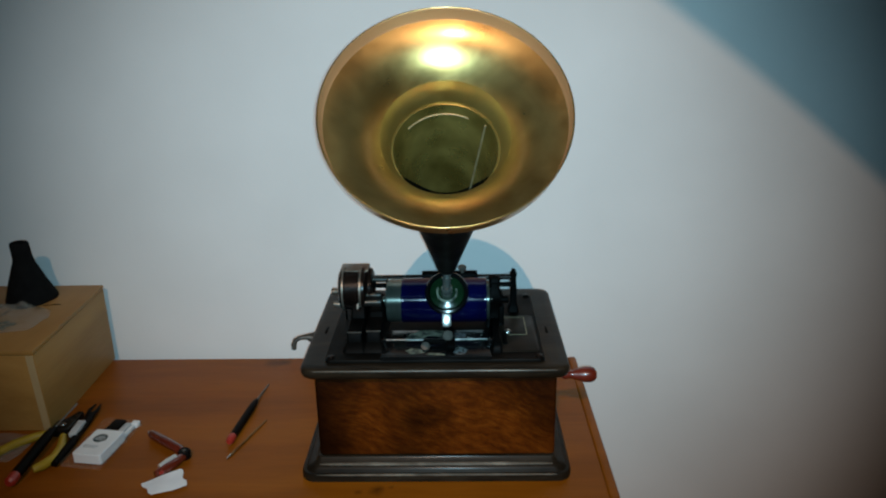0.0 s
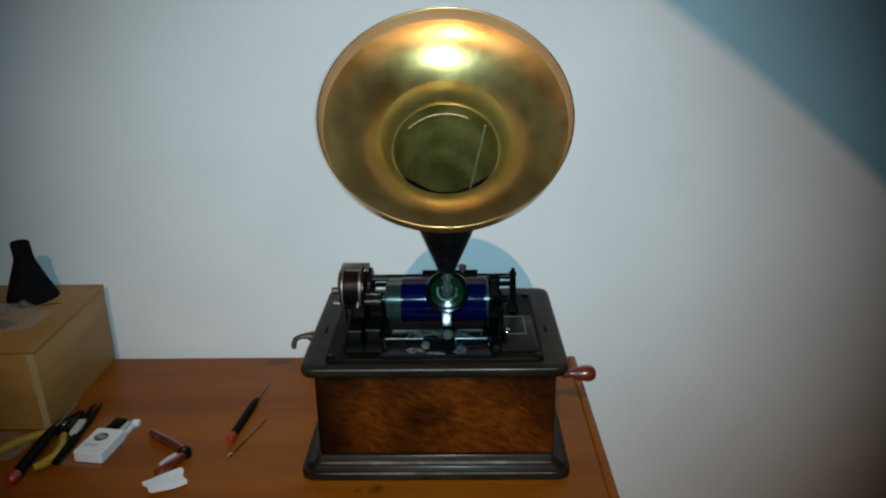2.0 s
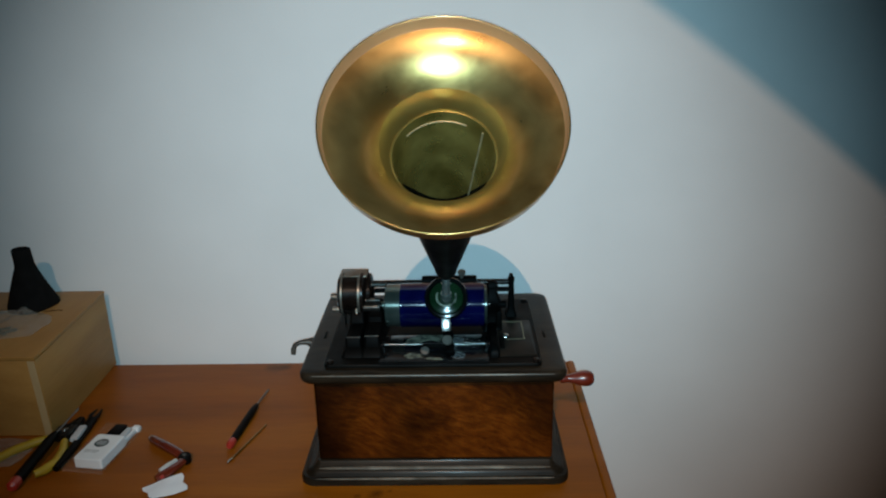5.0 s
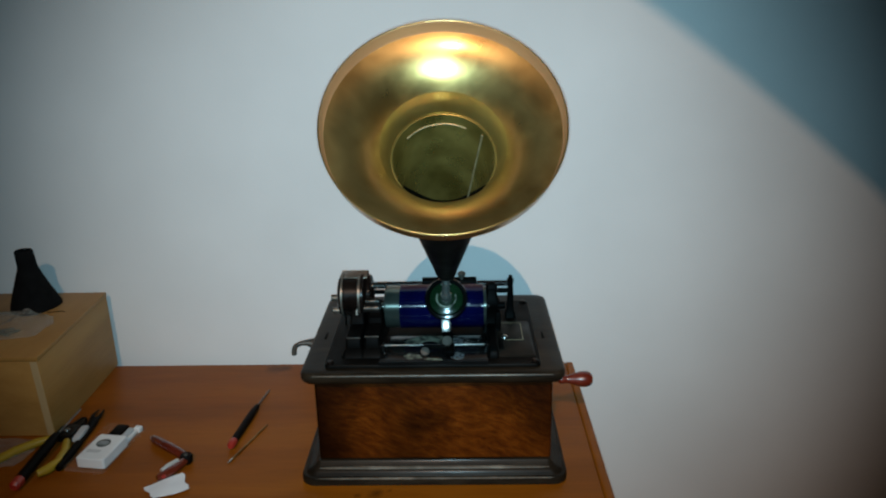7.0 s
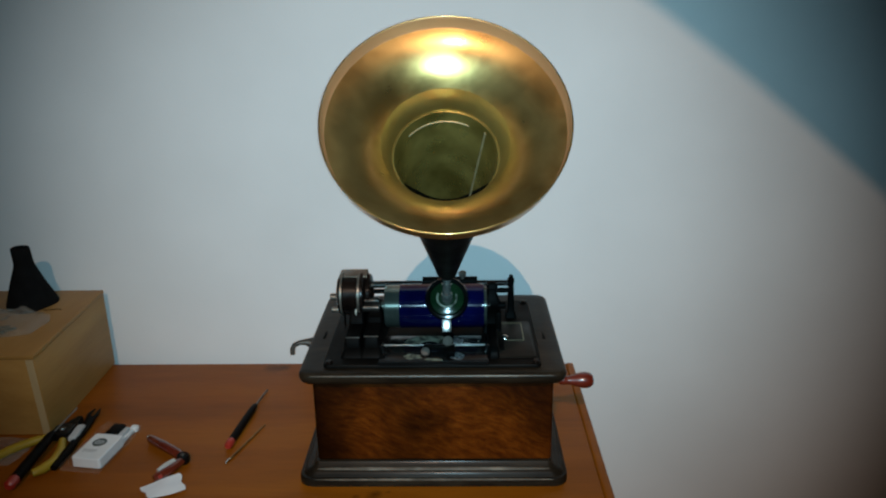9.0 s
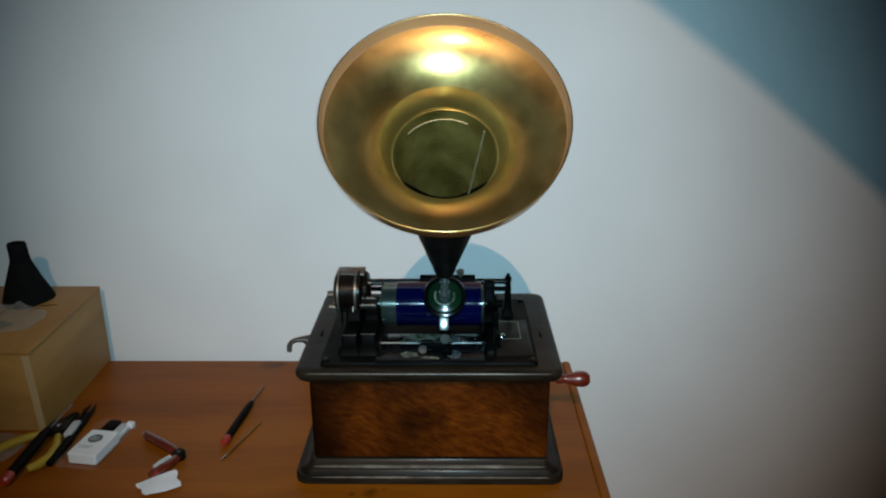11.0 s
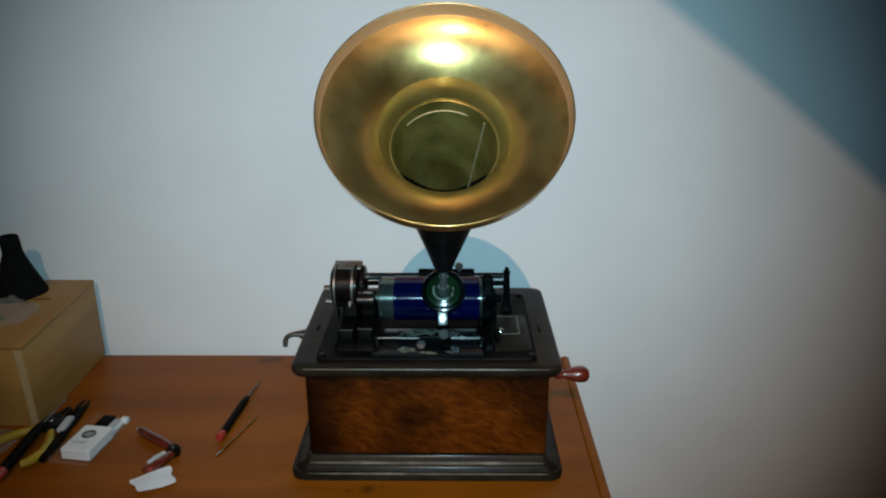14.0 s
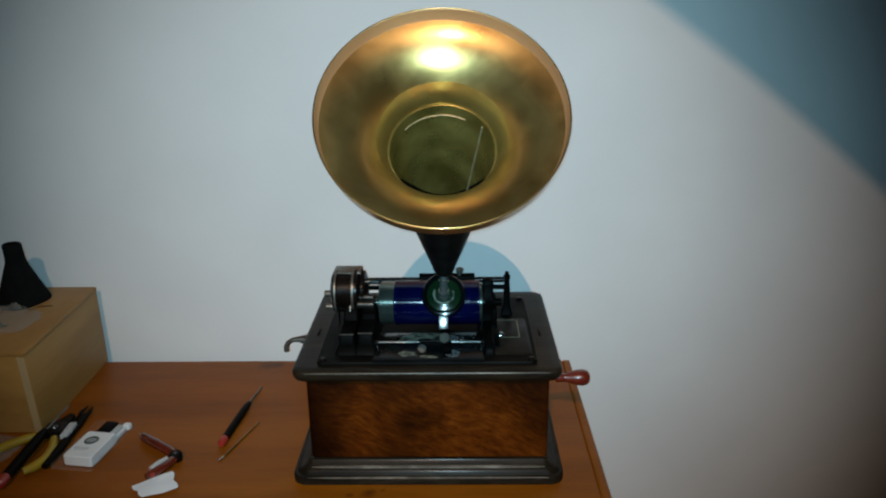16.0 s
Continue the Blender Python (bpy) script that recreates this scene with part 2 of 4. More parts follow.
def sweep(bm, pts, r, seg=10, radii=None):
    """A round tube along points."""
    pts = [Vector(p) for p in pts]
    rings, prev = [], None
    for i, p in enumerate(pts):
        t = (pts[min(i + 1, len(pts) - 1)] - pts[max(i - 1, 0)]).normalized()
        u = (prev - t * prev.dot(t)).normalized() if prev else t.orthogonal().normalized()
        prev = u
        w = t.cross(u)
        rr = radii[i] if radii else r
        rings.append([bm.verts.new(p + (u * math.cos(a) + w * math.sin(a)) * rr) for a in (2 * math.pi * k / seg for k in range(seg))])
    for p, q in zip(rings, rings[1:]):
        for k in range(seg):
            bm.faces.new((p[k], p[(k + 1) % seg], q[(k + 1) % seg], q[k]))
    bm.faces.new(rings[0])
    bm.faces.new(rings[-1])
    return bm


def stack(bm, levels, cx=0.0, cy=0.0, n=8):
    """Rounded-rectangle rings (half width, half depth, corner radius, z), joined and capped: a moulded board."""
    rings = []
    for hw, hd, cr, z in levels:
        ring = []
        for sx, sy, a0 in ((1, 1, 0), (-1, 1, 90), (-1, -1, 180), (1, -1, 270)):
            for k in range(n + 1):
                a = radians(a0 + 90 * k / n)
                ring.append(bm.verts.new((cx + sx * (hw - cr) + cr * math.cos(a), cy + sy * (hd - cr) + cr * math.sin(a), z)))
        rings.append(ring)
    for p, q in zip(rings, rings[1:]):
        for i in range(len(p)):
            j = (i + 1) % len(p)
            bm.faces.new((p[i], p[j], q[j], q[i]))
    bm.faces.new(rings[0])
    bm.faces.new(rings[-1])
    return bm


def prism(bm, outline, z0, z1):
    """An upright slab on an outline of (x, y)."""
    lo = [bm.verts.new((x, y, z0)) for x, y in outline]
    hi = [bm.verts.new((x, y, z1)) for x, y in outline]
    for i in range(len(lo)):
        j = (i + 1) % len(lo)
        bm.faces.new((lo[i], lo[j], hi[j], hi[i]))
    bm.faces.new(lo)
    bm.faces.new(hi)
    return bm


B = bmesh.new
WALL = 0.332          # the plaster behind the desk
DESKBACK = 0.3135
BEDZ = 0.150


# ---- room ----
def room():
    for name, d, m in (("wall_back", (-2.2, 2.0, WALL, WALL + 0.15, -0.76, 3.0), PLASTER),
                       ("wall_left", (-2.35, -2.2, -4.4, WALL + 0.15, -0.76, 3.0), UNSEENDARK),
                       ("wall_right", (2.0, 2.15, -4.4, WALL + 0.15, -0.76, 3.0), UNSEENDARK),
                       ("wall_rear", (-2.2, 2.0, -4.4, -4.25, -0.76, 3.0), UNSEENDARK),
                       ("ceiling", (-2.2, 2.0, -4.25, WALL, 2.85, 3.0), UNSEENDARK),
                       ("floor", (-2.2, 2.0, -4.25, WALL, -0.86, -0.76), FLOOR)):
        tagged(part(name, box(B(), *d), m, smooth=False), {"wall_back": "white painted plaster wall, slightly uneven, in lamp light",
               "ceiling": "unseen ceiling, dark so that it bounces little light", "floor": "brown wooden floor under the desk"}.get(name, "unseen wall, dark so that it bounces little light"),
               name.split("_")[0], kind="structure")
    # an unseen panel added between the bulb and the wall; its edge casts the slanting shadow
    bm = B()
    y0, y1 = -1.50, -1.42
    t = (y0 - BULB[1]) / (WALL - BULB[1])
    pts = [(BULB[0] + (x - BULB[0]) * t, BULB[2] + (z - BULB[2]) * t) for x, z in ((-0.6, 1.13), (0.311, 0.525), (0.43, 0.440), (0.53, 0.363), (0.643, 0.272), (1.6, -0.60))]
    out = pts + [(2.0, pts[-1][1]), (2.0, 2.85), (pts[0][0], 2.85)]
    f = [bm.verts.new((x, y0, z)) for x, z in out]
    g = [bm.verts.new((x, y1, z)) for x, z in out]
    for i in range(len(f)):
        j = (i + 1) % len(f)
        bm.faces.new((f[i], f[j], g[j], g[i]))
    bm.faces.new(f)
    bm.faces.new(g)
    tagged(part("shadow_panel", bm, UNSEENDARK, smooth=False), "dark panel added out of view to cast the wall's slanting shadow", "wall", kind="structure")
    # lamp body added out of view, where the bulb's shadows point
    bx, by, bz = BULB
    cord = thing("ceiling_lamp", (bx, by, 2.85), "unseen lamp with an assumed reflector, on a short cord from the ceiling", "lamp")
    part("rose", lathe(B(), [(0, 0), (0, 0.045), (0.012, 0.045), (0.03, 0.012), (0.03, 0)], (bx, by, 2.85), (0, 0, -1), 24), CEIL, cord)
    part("cord", rod(B(), (bx, by, 2.83), (bx, by, bz + 0.06), 0.003, seg=8), ENAMEL, cord)
    part("socket", rod(B(), (bx, by, bz + 0.065), (bx, by, bz + 0.04), 0.016), ENAMEL, cord)
    aim = (Vector((0.015, 0.3, 0.15)) - Vector(BULB)).normalized()
    part("reflector", lathe(B(), [(-.050, .012), (-.040, .020), (-.010, .034), (.012, .040), (.012, .042), (-.011, .036), (-.041, .022), (-.050, .014)], BULB, aim, 32, True), ENAMEL, cord, "black reflector shade, assumed")


def desk():
    d = thing("desk", (-0.5, 0.0, -0.76), "orange varnished pine desk with rounded edges and dark knots", "desk")
    part("tabletop", box(B(), -1.25, 0.1978, -0.30, DESKBACK, -0.028, 0.0, 0.0015, 2), PINE, d)
    part("edge_strip", box(B(), 0.1979, 0.2105, -0.302, DESKBACK, -0.032, 0.0001, 0.0040, 4), PINE, d, "rounded pine edge strip")
    part("side_panel", box(B(), 0.165, 0.187, -0.26, 0.29, -0.76, -0.0281, 0.002), PINE, d)
    part("side_panel", box(B(), -1.22, -1.198, -0.26, 0.29, -0.76, -0.0281, 0.002), PINE, d)
    part("back_panel", box(B(), -1.1975, 0.1645, 0.26, 0.278, -0.5, -0.0282, 0.002), PINE, d)


def wooden_box():
    b = thing("wooden_box", (-0.70, 0.21, 0.0), "pale wooden storage box with a flat lid, against the wall", "box")
    x0, x1, y1, h = -0.92, -0.5108, 0.3168, 0.1255
    foot, brow = 0.1110, 0.0955        # the front leans out towards the lid

    def slab(z0, z1, grow):
        bm = B()
        ring = []
        for z in (z0, z1):
            f = foot + (brow - foot) * z / h - grow
            ring.append([bm.verts.new(v) for v in ((x0 - grow, f, z), (x1 + .0054 * z / h + grow, f, z), (x1 - .0034 + grow, y1, z), (x0 - grow, y1, z))])
        for k in range(4):
            bm.faces.new((ring[0][k], ring[0][(k + 1) % 4], ring[1][(k + 1) % 4], ring[1][k]))
        bm.faces.new(ring[0])
        bm.faces.new(ring[1])
        bmesh.ops.bevel(bm, geom=bm.edges[:], offset=.0012, segments=2, profile=.5, affect="EDGES")
        return bm

    part("body", slab(0.0005, h - 0.0066, 0.0), BOXWOOD, b)
    part("lid", slab(h - 0.0062, h, 0.0008), BOXWOOD, b)
    e = B()
    for z in (0.0012, h - 0.0072):
        f, x = foot + (brow - foot) * z / h, x1 + .0054 * z / h
        for dx, dy in ((-.0105, -.0006), (-.0012, -.0006), (-.0012, .0008), (-.0105, .0008)):
            e.verts.new((x + dx, f + dy, z))
    e.verts.ensure_lookup_table()
    for q in ((0, 1, 5, 4), (1, 2, 6, 5), (2, 3, 7, 6), (3, 0, 4, 7), (0, 1, 2, 3), (4, 5, 6, 7)):
        e.faces.new([e.verts[k] for k in q])
    part("corner_edge", e, BOXEDGE, b, "pale bare wood edge")


# ---- the phonograph ----
CX, CY = 0.0015, 0.118


def bead(parent, hw, hd, z, r, cx=CX):
    """The front run of a moulding, worn, its highlight put in as pale colour, thinning out towards the corners."""
    n = 28
    pts = [(cx - hw + 2 * hw * k / n, CY - hd, z) for k in range(n + 1)]
    radii = [r * (.25 + .75 * math.sin(math.pi * k / n) ** .35 + .16 * noise.noise(Vector((k * .7, z * 900, 0)))) for k in range(n + 1)]
    part("worn_edge_glint", sweep(B(), pts, r, 8, radii), OAKWORNGLINT, parent, "pale worn edge with its highlight in the colour")


def cabinet(ph):
    hw, hd = 0.1590, 0.121
    base = part("base_moulding", stack(B(), [(hw - .0015, hd - .0015, .016, 0.0), (hw, hd, .017, .0015), (hw, hd, .017, .0085), (hw - .0012, hd - .0012, .0165, .0108), (hw - .0045, hd - .0040, .015, .0112),
                (hw - .0055, hd - .0048, .014, .0125), (hw - .0075, hd - .0058, .013, .0148), (hw - .0120, hd - .0078, .011, .0172), (hw - .0150, hd - .0105, .009, .0188),
                (hw - .0170, hd - .0125, .007, .0212), (hw - .0190, hd - .0150, .005, .0232), (hw - .0195, hd - .0162, .004, .025)], CX - .001, CY), OAKDARK, ph, "dark oak base moulding with worn, highlight-coloured edges")
    bead(base, hw - .018, hd - .0012, .0100, .0015, CX - .001)
    bead(base, hw - .022, hd - .0103, .0184, .0024, CX - .001)
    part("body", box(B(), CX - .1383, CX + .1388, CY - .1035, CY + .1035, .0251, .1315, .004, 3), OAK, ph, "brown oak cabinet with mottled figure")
    top = part("top_board", stack(B(), [(.139, .105, .004, .132), (.147, .113, .011, .1325), (.1505, .1165, .014, .135), (.1522, .118, .015, .139),
               (.1522, .118, .015, .143), (.1507, .1165, .014, .1458), (.1482, .114, .013, .147), (.140, .106, .011, .1472)], CX, CY), OAKDARK, ph,
               "dark oak top board with rounded corners")
    bead(top, .137, .1172, .1445, .0010)


HORN_ROOT = (0.0153, 0.1040, 0.2112)


def horn():
    a = radians(41.5)
    root = Vector(HORN_ROOT)
    ax = Vector((0.0150, -math.cos(a), math.sin(a))).normalized()
    hz = thing("phonograph_horn", root, "black conical horn with a polished brass bell, tilted upwards", "horn")
    prof = [(.3195, .0447), (.3268, .0462), (.3342, .0490), (.3398, .0526)]
    flare = ((.0526, 50), (.0600, 42), (.0673, 35), (.0840, 20), (.0941, 13))      # radius and slope of the bell
    for k in range(20):
        r = .0526 + .0415 * (k + .5) / 20
        a0 = next(p[1] + (q[1] - p[1]) * (r - p[0]) / (q[0] - p[0]) for p, q in zip(flare, flare[1:]) if r <= q[0])
        prof.append((prof[-1][0] + .0415 / 20 * math.tan(radians(a0)), .0526 + .0415 * (k + 1) / 20))
    end = prof[-1][0]
    thick = [(s - 0.0009, r + 0.0011) for s, r in reversed(prof)]
    part("bell", lathe(B(), prof[3:] + thick[:-3], root, ax, 160, True), BRASS, hz, "satin brass bell with soft reflections")
    part("collar", lathe(B(), prof[:3] + [(.33975, .05257)] + [(.33885, .05365)] + thick[-3:], root, ax, 128, True), BRASSCOLLAR, hz, "dull olive brass collar of the bell")
    lip = [(end + .0001, .0942), (end + .0006, .0945), (.3762, .0957), (.3768, .0963), (.3762, .0968), (end + .0001, .0953)]
    part("rolled_edge", lathe(B(), [(.3768 + .0005 * math.cos(q), .0964 + .0005 * math.sin(q)) for q in (2 * math.pi * k / 10 for k in range(10))], root, ax, 160, True), BRASS, hz, "polished rolled brass edge")
    part("lip", lathe(B(), lip, root, ax, 160, True), BRASSLIP, hz, "copper-toned brass rim band")
    part("rim_back", lathe(B(), [(end + .0002, .0954), (.3762, .0969), (.3763, .0973), (end + .0002, .0958)], root, ax, 160, True), BRASS, hz, "polished outside of the rim")
    part("seam_ring", lathe(B(), [(.3186, .0444), (.3193, .0442), (.3200, .0445), (.3199, .0449), (.3187, .0449)], root, ax, 96, True), BRASSCOLLAR, hz, "fine solder ring")
    part("cone", lathe(B(), [(.046, .0098), (.052, .0112), (.3190, .0495), (.3195, .0488), (.3188, .0453), (.052, .0101), (.046, .0088)], root, ax, 96, True), HORNBLACK, hz, "black japanned steel cone")
    k = (.0444 - .0075) / (.3185 - .033)
    u = (Vector((1, 0, 0)) - ax * ax.x).normalized()
    w = ax.cross(u)
    w = w if w.z > 0 else -w
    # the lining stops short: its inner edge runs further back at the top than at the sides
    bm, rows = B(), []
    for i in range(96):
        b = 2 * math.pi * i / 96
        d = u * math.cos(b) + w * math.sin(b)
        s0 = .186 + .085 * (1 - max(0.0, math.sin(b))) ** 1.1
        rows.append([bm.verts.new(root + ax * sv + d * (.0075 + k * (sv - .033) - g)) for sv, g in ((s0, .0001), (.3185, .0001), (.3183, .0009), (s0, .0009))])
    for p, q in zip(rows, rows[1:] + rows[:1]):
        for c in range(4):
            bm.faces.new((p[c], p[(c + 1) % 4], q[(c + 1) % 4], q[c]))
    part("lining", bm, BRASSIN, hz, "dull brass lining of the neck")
    # thin raised pale lines, one along the neck and one across it
    q = radians(38)
    out = u * math.cos(q) + w * math.sin(q)
    part("neck_line", sweep(B(), [root + ax * s + out * (.0064 + k * (s - .033)) for s in (.312, .29, .26, .235, .209)], .0010, 8), STEELRING, hz, "pale raised line along the neck")
    arc = [u * math.cos(radians(d)) + w * math.sin(radians(d)) for d in range(62, 142, 6)]
    part("neck_line", sweep(B(), [root + ax * .306 + o * (.0064 + k * .273) for o in arc], .0007, 8), STEELRING, hz, "pale raised line across the neck")
    return hz


room()
desk()
wooden_box()
PH = thing("phonograph", (CX, CY, 0.0), "antique cylinder phonograph in a dark oak cabinet on a desk", "phonograph")
cabinet(PH)
HORN = horn()

# ---- more materials ----
RECORD = mat("blue_celluloid", (0.0010, 0.0014, 0.021), (0.0015, 0.0026, 0.036), 0.20, 0, (40, 15, 15), 900, 0.0, 0.0, 0.04)
SHAFT = mat("darkened_steel_shaft", (0.035, 0.034, 0.030), (0.075, 0.072, 0.066), 0.30, 0.8, (60, 60, 60), 500, 0.05)
MANDREL = mat("dull_plated_mandrel", (0.15, 0.18, 0.155), (0.23, 0.26, 0.225), 0.38, 0.85, (60, 20, 20), 500, 0.05)
for m_, ro in ((RECORD, 0.19), (MANDREL, 0.36)):
    nt = m_.node_tree
    tan = nt.nodes.new("ShaderNodeTangent")
    tan.direction_type, tan.axis = "RADIAL", "X"
    bs = nt.nodes["Principled BSDF"]
    for lk in list(bs.inputs["Roughness"].links):
        nt.links.remove(lk)
    bs.inputs["Roughness"].default_value = ro
    bs.inputs["Anisotropic"].default_value, bs.inputs["Anisotropic Rotation"].default_value = 0.95, 0.25
    nt.links.new(tan.outputs[0], bs.inputs["Tangent"])
GREEN = mat("green_lacquered_disc", (0.003, 0.013, 0.005), (0.008, 0.026, 0.010), 0.16, 0, (60, 60, 60), 600, 0.05, 0.1)
DECAL = mat("worn_gilt_decal", (0.010, 0.013, 0.009), (0.26, 0.28, 0.21), 0.40, 0.1, (170, 170, 170), 900, 0.2, lo=0.38, hi=0.56, speck=0.4)
OLIVE = mat("dull_olive_lacquer", (0.045, 0.060, 0.040), (0.080, 0.095, 0.065), 0.5, 0.1, (200, 200, 200), 900, 0.1)
GLITTER = mat("sparkle_specks", (0.01, 0.014, 0.016), (0.50, 0.56, 0.58), 0.30, 0.6, (420, 420, 420), 1500, 1.0, lo=0.45, hi=0.60)
STRIPE = mat("gilt_pinstripe", (0.26, 0.22, 0.13), (0.36, 0.31, 0.19), 0.45, 0.2, (90, 90, 90), 600, 0.05)
BROWNMETAL = mat("browned_steel", (0.0035, 0.0022, 0.0018), (0.0080, 0.0048, 0.0036), 0.30, 0.0, (30, 30, 30), 500, 0.05, spec=0.15)
BEDBLACK = mat("worn_black_enamel", (0.0022, 0.0020, 0.0017), (0.0055, 0.0045, 0.0036), 0.45, 0, (30, 30, 30), 500, 0.06, spec=0.04)
PLATEBROWN = mat("brown_japanned_plate", (0.008, 0.006, 0.004), (0.014, 0.010, 0.007), 0.5, 0, (40, 40, 40), 500, 0.05, spec=0.15)
REDWOOD = mat("red_stained_wood", (0.11, 0.012, 0.005), (0.17, 0.021, 0.009), 0.30, 0, (80, 20, 20), 500, 0.06, 0.25)
HOOKMETAL = mat("tarnished_nickel", (0.12, 0.105, 0.085), (0.22, 0.20, 0.17), 0.38, 0.7, (60, 60, 60), 500, 0.08)
NECKMETAL = mat("dull_nickel_neck", (0.20, 0.22, 0.20), (0.34, 0.36, 0.33), 0.22, 0.8, (60, 60, 60), 500, 0.05)
WHITEMETAL = mat("pale_metal", (0.60, 0.58, 0.55), (0.72, 0.70, 0.67), 0.4, 0.5, (60, 60, 60), 500, 0.04)
HOOKDARK = mat("darkened_hook_metal", (0.035, 0.030, 0.026), (0.10, 0.085, 0.068), 0.45, 0.3, (90, 90, 90), 500, 0.08, spec=0.3)
FELT = mat("black_felt", (0.004, 0.004, 0.004), (0.007, 0.007, 0.007), 0.95, 0, (60, 60, 60), 1500, 0.5, spec=0.1)
YELLOW = mat("yellow_vinyl_grip", (0.30, 0.19, 0.010), (0.38, 0.25, 0.016), 0.45, 0, (40, 40, 40), 600, 0.06)
BLACKPLASTIC = mat("black_plastic", (0.0025, 0.0020, 0.0018), (0.0055, 0.0042, 0.0036), 0.45, 0, (40, 40, 40), 700, 0.06, spec=0.05)
REDPLASTIC = mat("red_plastic", (0.30, 0.022, 0.014), (0.38, 0.033, 0.020), 0.38, 0, (40, 40, 40), 700, 0.04)
STEEL = mat("tool_steel", (0.12, 0.115, 0.11), (0.22, 0.21, 0.20), 0.33, 0.9, (60, 60, 60), 600, 0.06)
DARKSTEEL = mat("dark_tool_steel", (0.007, 0.006, 0.0055), (0.015, 0.013, 0.011), 0.40, 0.6, (60, 60, 60), 600, 0.06)
WHITEPLASTIC = mat("white_plastic", (0.72, 0.74, 0.75), (0.78, 0.80, 0.80), 0.40, 0, (30, 30, 30), 600, 0.02)
LABELDARK = mat("dark_green_print", (0.020, 0.035, 0.035), (0.040, 0.060, 0.055), 0.5, 0, (300, 300, 300), 900, 0.0)
LABELGREY = mat("grey_print", (0.42, 0.44, 0.45), (0.50, 0.52, 0.53), 0.5, 0, (300, 300, 300), 900, 0.0)
PAPER = mat("white_paper", (0.74, 0.75, 0.77), (0.82, 0.83, 0.84), 0.8, 0, (40, 40, 40), 300, 0.15)
AMBER = mat("dark_red_resin", (0.075, 0.010, 0.005), (0.14, 0.022, 0.010), 0.18, 0, (60, 60, 60), 500, 0.03, 0.6)
BRASSROD = mat("brass_wire", (0.22, 0.12, 0.045), (0.34, 0.20, 0.085), 0.35, 0.8, (90, 90, 90), 500, 0.04)
FILM = glass("clear_film", (0.27, 0.26, 0.23), 0.25, 0.42)
CLEARTRAY = glass("clear_tray", (0.60, 0.58, 0.52), 0.08, 0.035)
HERB = mat("dark_green_scrap", (0.030, 0.034, 0.014), (0.055, 0.058, 0.025), 0.7, 0, (90, 90, 90), 500, 0.1)

AXY, AXZ = 0.108, 0.1845      # the mandrel's axis
BED = 0.1515


def turned(prof, x, y, z, seg=40, closed=False):
    """A body turned about an axis that runs along x."""
    return lathe(B(), prof, (x, y, z), (1, 0, 0), seg, closed)


